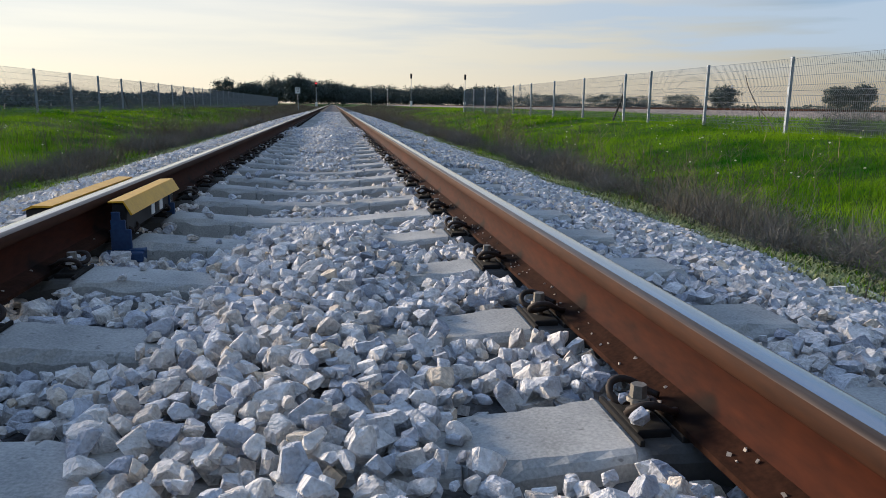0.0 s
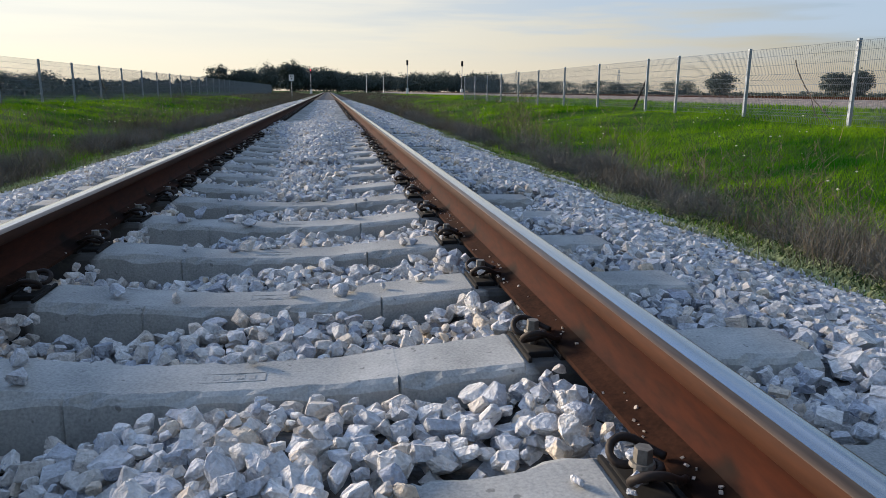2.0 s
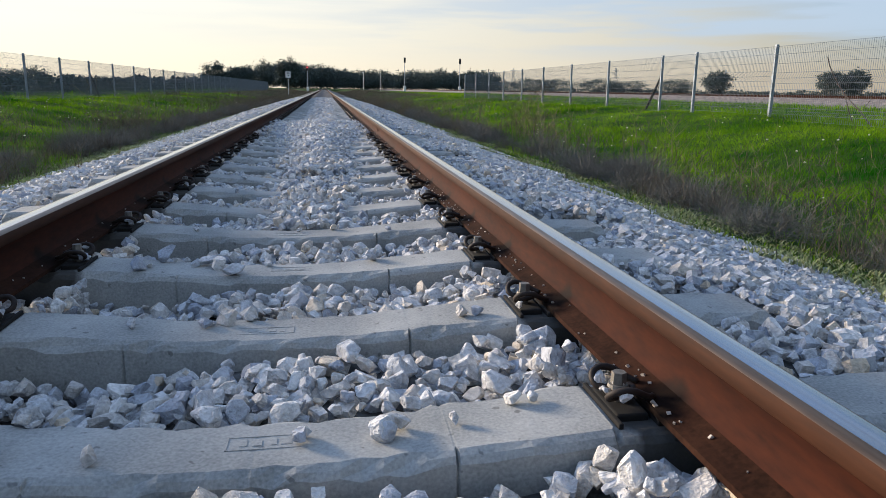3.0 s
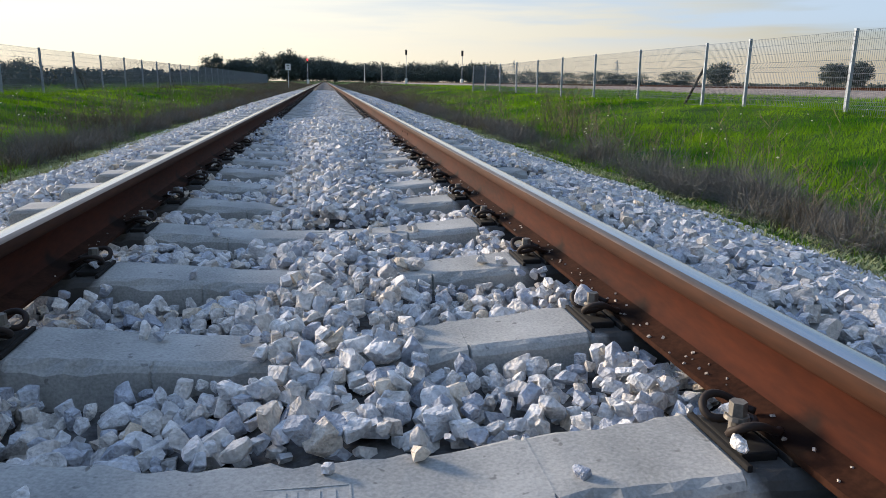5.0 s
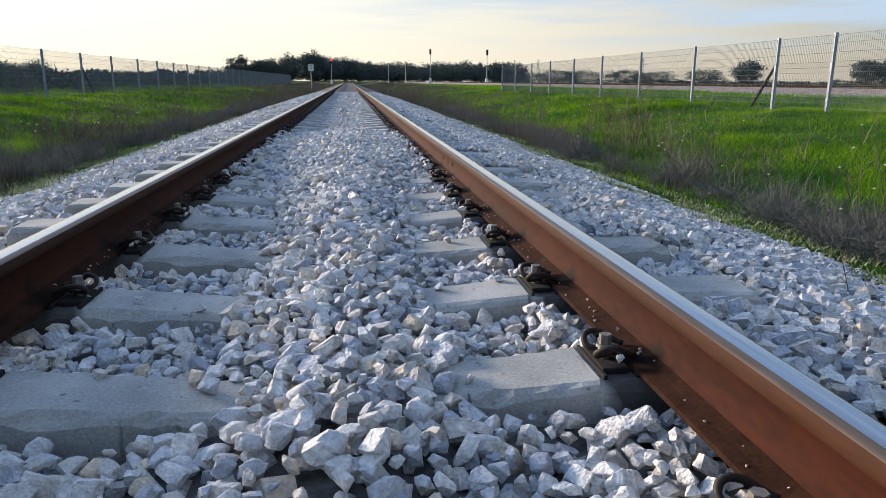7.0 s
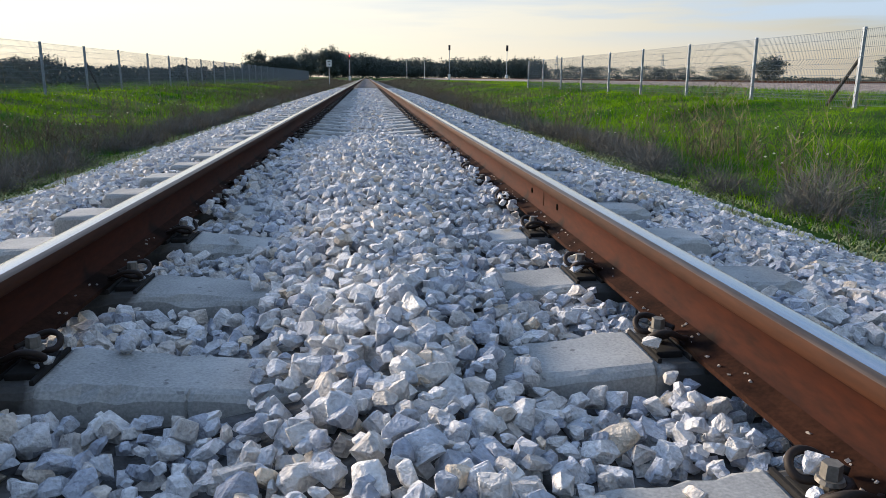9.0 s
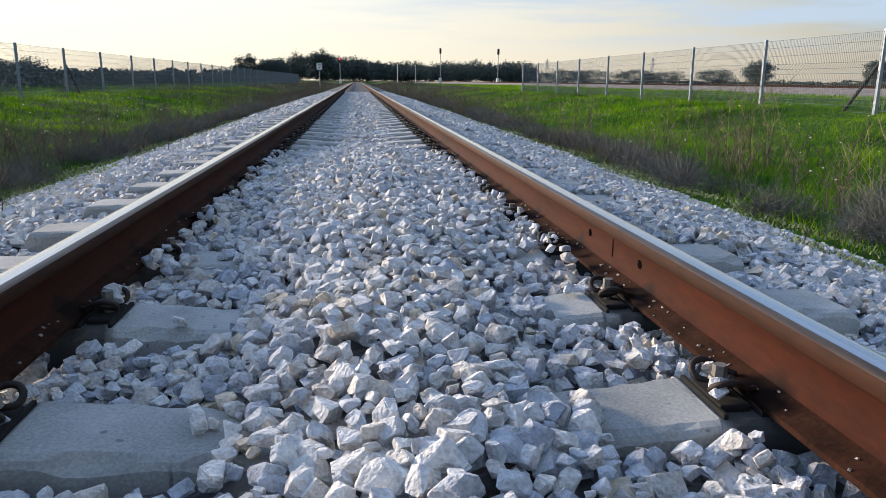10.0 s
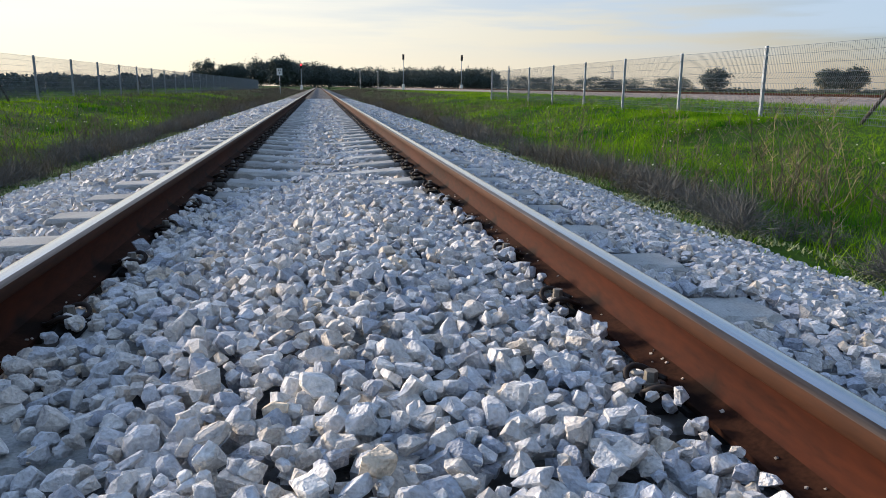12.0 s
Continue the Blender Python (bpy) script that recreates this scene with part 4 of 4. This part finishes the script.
for side, y0 in ((1, 1.0), (-1, 4.0)):
    for n, a0, a1, ya, yb, hs, ws in ((64000, 2.9, 6.2, y0, 22, 1.0, 0.0026), (48000, 6.2, 10.5, y0 + 3, 26, 1.0, 0.0036), (32000, 3.0, 10.5, 22, 60, 1.15, 0.011)):
        x, y = scatter(rng, n, side, a0, a1, ya, yb, 1.35)
        keep = rng.uniform(0, 1, len(x)) < np.clip((np.abs(x) - 3.0 + 0.5 * vnoise(x, y, 1.2, 8)) / 1.2, 0.03, 1)
        x, y = x[keep], y[keep]
        h = hs * rng.uniform(0.03, 0.105, len(x)) * (1 + 0.75 * vnoise(x, y, 0.9, 2))
        sets.append(blades(rng, len(x), x, y, h, ws, 1.5, 2 if a0 < 3 else 1))
    # low growth at the foot of the ballast
    x, y = scatter(rng, 3000, side, 2.45, 3.1, y0 - 2, 40)
    keep = vnoise(x, y, 0.5, 6) + 1.2 * (np.abs(x) - 2.7) > rng.uniform(-0.4, 0.3, len(x))
    x, y = x[keep], y[keep]
    v, f = blades(rng, len(x), x, y, rng.uniform(0.02, 0.06, len(x)), 0.004, 1.2)
    v[:, 2] += np.repeat(np.maximum(fill(x, y) + 0.012 - land(x, y), 0), 5)
    sets.append((v, f))
    # pale moss between the last stones
    x, y = scatter(rng, 46000, side, 2.25, 3.1, y0 - 2, 36)
    keep = vnoise(x, y, 0.45, 13) + 1.5 * (np.abs(x) - 2.65) > rng.uniform(-0.3, 0.4, len(x))
    x, y = x[keep], y[keep]
    v, f = blades(rng, len(x), x, y, rng.uniform(0.012, 0.035, len(x)), 0.006, 1.6)
    v[:, 2] += np.repeat(np.maximum(fill(x, y) + 0.018 - land(x, y), 0), 5)
    moss.append((v, f))
    # grey bushes at the foot of the ballast
    spots = [(3.5, 8.3), (3.45, 9.3), (3.35, 7.4), (3.3, 6.0), (3.4, 11.6), (3.5, 4.6)] if side > 0 else [(-3.3, 12.5), (-3.5, 9.4), (-3.4, 15.2)]
    spots += [(side * rng.uniform(3.0, 3.8), y0 - 1 + 50 * rng.uniform(0, 1) ** 1.4) for _ in range(80)]
    spots += [(side * rng.uniform(2.95, 3.55), y0 - 1 + 30 * rng.uniform(0, 1) ** 1.2) for _ in range(110)]
    twigs.append(bush(rng, spots, 420, 0.33))
    twigs.append(bush(rng, [(3.61, 9.5), (3.5, 8.9), (3.7, 10.1), (3.5, 12.6)] if side > 0 else [(-3.4, 8.2), (-3.6, 13.6)], 1500, 0.42))
    # grey dry weeds along the ditch
    spots = []
    while len(spots) < 300:
        q = rng.uniform(0, 1)
        sx, sy = side * (3.08 + abs(rng.normal()) * 0.38), y0 - 1.5 + 62 * q ** 1.4
        if vnoise(sx, sy, 1.5, 9) > rng.uniform(-0.35, 0.5):
            spots.append((sx, sy))
    dry.append(shrubs(rng, spots, 110, 0.30, 0.42))
    tall = [(4.25, 15.6), (4.1, 15.9), (4.5, 16.3), (4.0, 13.4), (4.4, 10.6), (4.9, 19.5), (4.2, 22.0)] if side > 0 else [(-4.2, 12.0), (-4.0, 16.5), (-4.4, 21)]
    dry.append(shrubs(rng, tall, 40, 0.70, 0.45))
    spots = [(side * rng.uniform(4.0, 6.5), y0 + 45 * rng.uniform(0, 1) ** 1.3) for _ in range(60)]
    dry.append(shrubs(rng, spots, 12, 0.4, 0.25))
    x, y = scatter(rng, 200, side, 3.6, 7.5, y0, 46, 1.4)
    seeds.append(blades(rng, len(x), x, y, rng.uniform(0.15, 0.42, len(x)), 0.0025 * (1 + 0.05 * y), 0.4))
    spots = []
    while len(spots) < (760 if side > 0 else 900):
        sx, sy = side * (3.2 + abs(rng.normal()) * (0.75 if side > 0 else 0.85)), y0 - 1.0 + 55 * rng.uniform(0, 1) ** 1.35
        if vnoise(sx, sy, 1.7, 15) > rng.uniform(-0.5, 0.5):
            spots.append((sx, sy))
    dry.append(stems(rng, spots, 0.42))
    # brown growth on both sides of the line further on
    spots = [(side * (3.1 + 5.5 * rng.uniform(0, 1) ** 1.6), 34 + 150 * rng.uniform(0, 1) ** 1.2) for _ in range(900)]
    dry.append(shrubs(rng, spots, 36, 0.42, 0.9))
    dry.append(stems(rng, [(sx + rng.normal() * 0.2, sy + rng.normal() * 0.3) for sx, sy in tall for _ in range(5)], 0.85, 12))
    seeds.append(stems(rng, [(sx + rng.normal() * 0.25, sy + rng.normal() * 0.35) for sx, sy in tall for _ in range(9)], 0.8, 5))
    # single dead stems among the shoulder stones
    dry.append(stems(rng, [(side * rng.uniform(1.95, 2.8), y0 + 22 * rng.uniform(0, 1) ** 1.2) for _ in range(44 if side < 0 else 14)], 0.26, 7, fill))
    # small pale flower heads
    x, y = scatter(rng, 170, side, 3.2, 7.0, y0 + 1, 34, 1.3)
    z = land(x, y) + rng.uniform(0.18, 0.5, len(x))
    s = rng.uniform(0.008, 0.019, len(x))[:, None]
    p = np.stack([x, y, z], 1)
    e = np.array([[1, 0, 0], [0, 1, 0], [0, 0, 0.6]])
    v = np.stack([p + s * e[0], p + s * e[1], p - s * e[0], p - s * e[1], p + s * e[2], p - s * e[2]], 1).reshape(-1, 3)
    q = np.array([[0, 1, 4], [1, 2, 4], [2, 3, 4], [3, 0, 4], [1, 0, 5], [2, 1, 5], [3, 2, 5], [0, 3, 5]])
    bloom.append((v, (np.arange(len(x))[:, None, None] * 6 + q[None]).reshape(-1, 3)))
x, y = scatter(rng, 26000, 1, 10.0, 23, 4, 120, 1.2)
sets.append(blades(rng, len(x), x, y, rng.uniform(0.08, 0.2, len(x)), 0.012, 0.6, 1))
x, y = scatter(rng, 18000, -1, 10.0, 20, 14, 120, 1.2)
sets.append(blades(rng, len(x), x, y, rng.uniform(0.1, 0.25, len(x)), 0.012, 0.5, 1))
x, y = scatter(rng, 900, -1, 3.2, 6.0, 4, 26, 1.3)
seeds.append(blades(rng, len(x), x, y, rng.uniform(0.15, 0.4, len(x)), 0.0022, 0.4))
for side in (-1, 1):
    x, y = scatter(rng, 20000, side, 3.7, 22, -14, 16, 1.0)
    sets.append(blades(rng, len(x), x, y, rng.uniform(0.04, 0.12, len(x)), 0.006, 1.2, 1))
plants("grass", GRASS, sets, "bright green spring grass on the verges and banks", "grass")
plants("moss", MOSS, moss, "pale green moss among the last ballast stones", "moss")
plants("dry_weeds", DRY, dry, "grey-brown dry weeds along the foot of the ballast", "weeds")
plants("grey_twigs", TWIG, twigs, "fuzzy grey leafless bushes at the ballast's foot", "bushes")
plants("seeding_grass", STRAW, seeds, "pale straw-coloured grass stalks among the green", "grass")
plants("pale_flowers", FLOWER, bloom, "small pale flower heads scattered over the grass", "flowers")

# bare branches leaning in the fence, and scrub behind it
branch = tagged(new("dead_branch"), "bare dead branch leaning against the wire fence", "branch")
branch.location = (9.22, 12.6, float(land(9.22, 12.6)))
for line, rad in (([(0, 0, -0.02), (0, 0.35, 0.25), (0, 0.8, 0.55), (0, 1.2, 0.95), (0, 1.35, 1.2)], 0.010), ([(0.02, 0.45, -0.02), (0.02, 0.62, 0.2), (0, 0.8, 0.55), (0.02, 1.05, 0.72)], 0.008), ([(0, 0.35, 0.25), (0.03, 0.2, 0.42), (0.03, 0.1, 0.62)], 0.005)):
    bm = bmesh.new()
    tube(bm, smooth_line(line, 4), rad, 6)
    part("limb", bm, BARK, branch, "", True)
plants("fence_scrub", LEAF, [bush(rng, [(9.7, 11.3), (9.8, 10.5), (9.6, 10.9), (10.0, 11.8)], 900, 0.75), bush(rng, [(-9.4, 33.5), (-9.6, 36.2), (-9.5, 28.5), (-9.8, 42)], 900, 1.0)], "thin dark scrub growing behind the wire fence", "scrub")

# ---- ballast ----
def stone_shapes(count, cuts, seed, worn=0.0):
    """Angular crushed pieces: a block cut by random planes; worn: how far its edges are taken off."""
    r = np.random.default_rng(seed)
    out = []
    for _ in range(count):
        bm = bmesh.new()
        bmesh.ops.create_cube(bm, size=2.0)
        for k in range(cuts):
            d = Vector(r.normal(size=3)).normalized()
            res = bmesh.ops.bisect_plane(bm, geom=bm.verts[:] + bm.edges[:] + bm.faces[:], plane_co=d * r.uniform(0.66, 0.98), plane_no=d, clear_outer=True)
            cut = [e for e in res["geom_cut"] if isinstance(e, bmesh.types.BMEdge)]
            if len(cut) > 2:
                bmesh.ops.contextual_create(bm, geom=cut)
        bmesh.ops.remove_doubles(bm, verts=bm.verts[:], dist=0.09)
        h = bmesh.ops.convex_hull(bm, input=bm.verts[:])
        bmesh.ops.delete(bm, geom=list({g for g in h["geom_interior"] + h["geom_unused"] if isinstance(g, bmesh.types.BMVert)}), context="VERTS")
        bmesh.ops.dissolve_limit(bm, angle_limit=0.12, verts=bm.verts[:], edges=bm.edges[:])
        if worn:
            bmesh.ops.bevel(bm, geom=bm.edges[:], offset=worn * r.uniform(0.7, 1.4), segments=1, affect="EDGES", profile=0.5, clamp_overlap=True)
        k = np.array([1.0, r.uniform(0.68, 0.95), r.uniform(0.55, 0.85)])
        bmesh.ops.recalc_face_normals(bm, faces=bm.faces[:])
        bmesh.ops.triangulate(bm, faces=bm.faces[:])
        bm.verts.index_update()
        p = np.array([v.co[:] for v in bm.verts])
        p = p / np.linalg.norm(p, axis=1).max() * 1.16 * k
        p = p + r.normal(size=p.shape) * 0.018
        out.append((p, np.array([[v.index for v in f.verts] for f in bm.faces])))
        bm.free()
    return out


def turns(r, n):
    q = r.normal(size=(n, 4))
    q /= np.linalg.norm(q, axis=1)[:, None]
    w, x, y, z = q.T
    return np.stack([np.stack([1 - 2 * (y * y + z * z), 2 * (x * y - w * z), 2 * (x * z + w * y)], -1), np.stack([2 * (x * y + w * z), 1 - 2 * (x * x + z * z), 2 * (y * z - w * x)], -1), np.stack([2 * (x * z - w * y), 2 * (y * z + w * x), 1 - 2 * (x * x + y * y)], -1)], 1)


def lay(r, x0, x1, y0, y1, step, lift, size, thin=1.0):
    """Places for stones on a shaken grid: x, y, z and radius, clear of sleepers and rails."""
    x, y = np.meshgrid(np.arange(x0, x1, step), np.arange(y0, y1, step))
    x, y = x.ravel() + r.uniform(-0.5, 0.5, x.size) * step, y.ravel() + r.uniform(-0.5, 0.5, y.size) * step
    k = r.uniform(0, 1, len(x)) < thin
    x, y = x[k], y[k]
    s = size * np.clip(np.exp(r.normal(size=len(x)) * 0.34), 0.45, 1.55)
    z = fill(x, y) + lift + r.uniform(-0.3, 0.3, len(x)) * s
    a = np.abs(x)
    d = np.abs(((y + HALF) / PITCH - np.round((y + HALF) / PITCH)) * PITCH)
    onto = (d < HALF + 0.02 + 0.4 * s) & (a < 1.3 + 0.5 * s)
    top = sleeper_top(x)
    sunk = onto & (fill(x, y) + lift < top + 0.002)
    seat = onto & (a > 0.57) & (a < 0.95)
    under = (a > 0.655) & (a < 0.852)
    z = np.where(under, np.minimum(z, -0.045), z)
    side = (a > 0.60) & (a < 0.93) & ~under
    z = np.where(side, np.minimum(z, 0.026), z)
    z = np.where(onto, np.maximum(z, top + 0.45 * s), z)
    ok = ~sunk & ~seat & (a < 2.9)
    return x[ok], y[ok], z[ok], s[ok]


def stones(shapes, r, places):
    x, y, z, s = places
    n = len(x)
    kind = r.integers(0, len(shapes), n)
    VS, FS, off = [], [], 0
    for k, (v, f) in enumerate(shapes):
        i = np.where(kind == k)[0]
        if not len(i):
            continue
        w = np.einsum("nij,vj->nvi", turns(r, len(i)), v) * s[i][:, None, None]
        w[..., 2] *= 0.85
        w += np.stack([x[i], y[i], z[i]], 1)[:, None, :]
        VS.append(w.reshape(-1, 3))
        FS.append((f[None] + (np.arange(len(i)) * len(v))[:, None, None]).reshape(-1, 3) + off)
        off += w.shape[0] * w.shape[1]
    return np.concatenate(VS), np.concatenate(FS)


r = np.random.default_rng(21)
fineset, mid, coarse = stone_shapes(56, 8, 1, 0.14), stone_shapes(28, 4, 2), stone_shapes(16, 1, 3)
under_layer = lay(r, -1.6, 1.75, -0.9, 14.6, 0.054, -0.024, 0.030)
near = lay(r, -1.6, 1.75, -0.9, 14.6, 0.042, 0.008, 0.0262)
# loose pieces lying on the bare sleepers
lx, ly = r.uniform(-0.5, 0.56, 150), PITCH * r.integers(2, 24, 150) - HALF + r.uniform(-0.09, 0.09, 150)
ls = 0.024 * np.exp(r.normal(size=150) * 0.3)
near = [np.concatenate(c) for c in zip(near, (lx, ly, sleeper_top(lx) + 0.55 * ls, ls))]
# pieces heaped over the clips further on
hx, hy = r.choice([-1, 1], 420) * r.uniform(0.53, 0.655, 420), r.uniform(10.35, 13.9, 420)
hs = 0.024 * np.exp(r.normal(size=420) * 0.25)
hz = np.where(np.abs(hx) > 0.60, r.uniform(0.015, 0.058, 420), 0.012 + r.uniform(0, 0.025, 420))
near = [np.concatenate(c) for c in zip(near, (hx, hy, hz, hs))]
# pieces lying against the rails' feet between the sleepers
ex, ey = r.choice([-1, 1], 1500) * r.uniform(0.565, 0.662, 1500), r.uniform(-0.4, 10.5, 1500)
between = np.abs(((ey + HALF) / PITCH - np.round((ey + HALF) / PITCH)) * PITCH) > HALF + 0.03
ex, ey = ex[between], ey[between]
es = 0.023 * np.exp(r.normal(size=len(ex)) * 0.28)
near = [np.concatenate(c) for c in zip(near, (ex, ey, r.uniform(-0.045, 0.004, len(ex)) + np.where(ex > 0, 0.008, -0.012), es))]
# pieces caught on the clips
cx, cy = r.choice([-1, 1], 120) * r.uniform(0.600, 0.652, 120), PITCH * r.integers(-1, 24, 120) - HALF + r.uniform(-0.075, 0.075, 120)
cs = 0.016 * np.exp(r.normal(size=120) * 0.3)
near = [np.concatenate(c) for c in zip(near, (cx, cy, 0.020 + 0.9 * cs + 0.012 * (np.abs(cx) > 0.63), cs))]
pick = np.where((np.abs(near[0]) < 0.62) & (near[1] > 5.0) & (near[1] < 6.0) & (near[2] > fill(near[0], near[1]) + 0.004))[0][:300]
rest = np.setdiff1d(np.arange(len(near[0])), pick)
ballast = tagged(new("ballast"), "loose light grey crushed limestone ballast between and beside the rails", "ballast")
piece_meshes = [mesh_of("stone", v, f, STONE_ONE) for v, f in fineset[:24]]
for j, i in enumerate(pick):
    o = new("stone", piece_meshes[j % 24])
    o.parent = ballast
    o.location = (near[0][i], near[1][i], near[2][i])
    o.rotation_euler = r.uniform(0, 6.28, 3)
    o.scale = (near[3][i],) * 3
close = ((np.abs(near[0]) < 0.66) & (near[1] > -0.45))[rest]
gravel = [lay(r, x0, x1, y0, 17, 0.034, 0.006, 0.0165, 0.85) for x0, x1, y0 in ((-2.98, -2.15, -0.9), (2.1, 2.98, -0.9))]
for shapes, places in ((fineset, [c[rest[close]] for c in near]), (mid, [c[rest[~close]] for c in near]), (coarse, gravel[0]), (coarse, gravel[1]),
                       (coarse, under_layer), (mid, lay(r, -2.3, -1.6, -0.9, 18, 0.048, 0.0, 0.029)), (mid, lay(r, 1.75, 2.25, -0.9, 18, 0.048, 0.0, 0.029)),
                       (coarse, lay(r, -1.6, 1.75, 14.6, 18, 0.048, 0.004, 0.029)), (coarse, lay(r, -2.9, -2.1, 16, 18, 0.048, 0.004, 0.027)), (coarse, lay(r, 2.1, 2.9, 16, 18, 0.048, 0.004, 0.027)), (coarse, lay(r, -2.9, 2.9, -8, -0.9, 0.062, 0.004, 0.034)), (coarse, lay(r, -2.9, 2.9, 18, 26, 0.058, 0.004, 0.034)),
                       (coarse, lay(r, -2.9, 2.9, 26, 48, 0.095, 0.006, 0.050))):
    v, f = stones(shapes, r, places)
    o = tagged(new("loose_stone", mesh_of("loose_stone", v, f, STONE)), kind="stuff")
    o.parent = ballast

# crumbs of stone on the rails' feet
k = 420
fx = r.choice([1, 1, 1, -1], k) * (RAIL_X - r.uniform(0.028, 0.067, k))
fy = r.uniform(-1, 14, k)
fz = TOP - 0.159 + 0.0120 + np.interp(RAIL_X - np.abs(fx), [0.02, 0.045, 0.070], [0.016, 0.0065, 0.0])
v, f = stones(coarse, r, (fx, fy, fz, r.uniform(0.002, 0.006, k)))
o = tagged(new("stone_dust", mesh_of("stone_dust", v, f, CRUMB)), kind="stuff")
o.parent = ballast
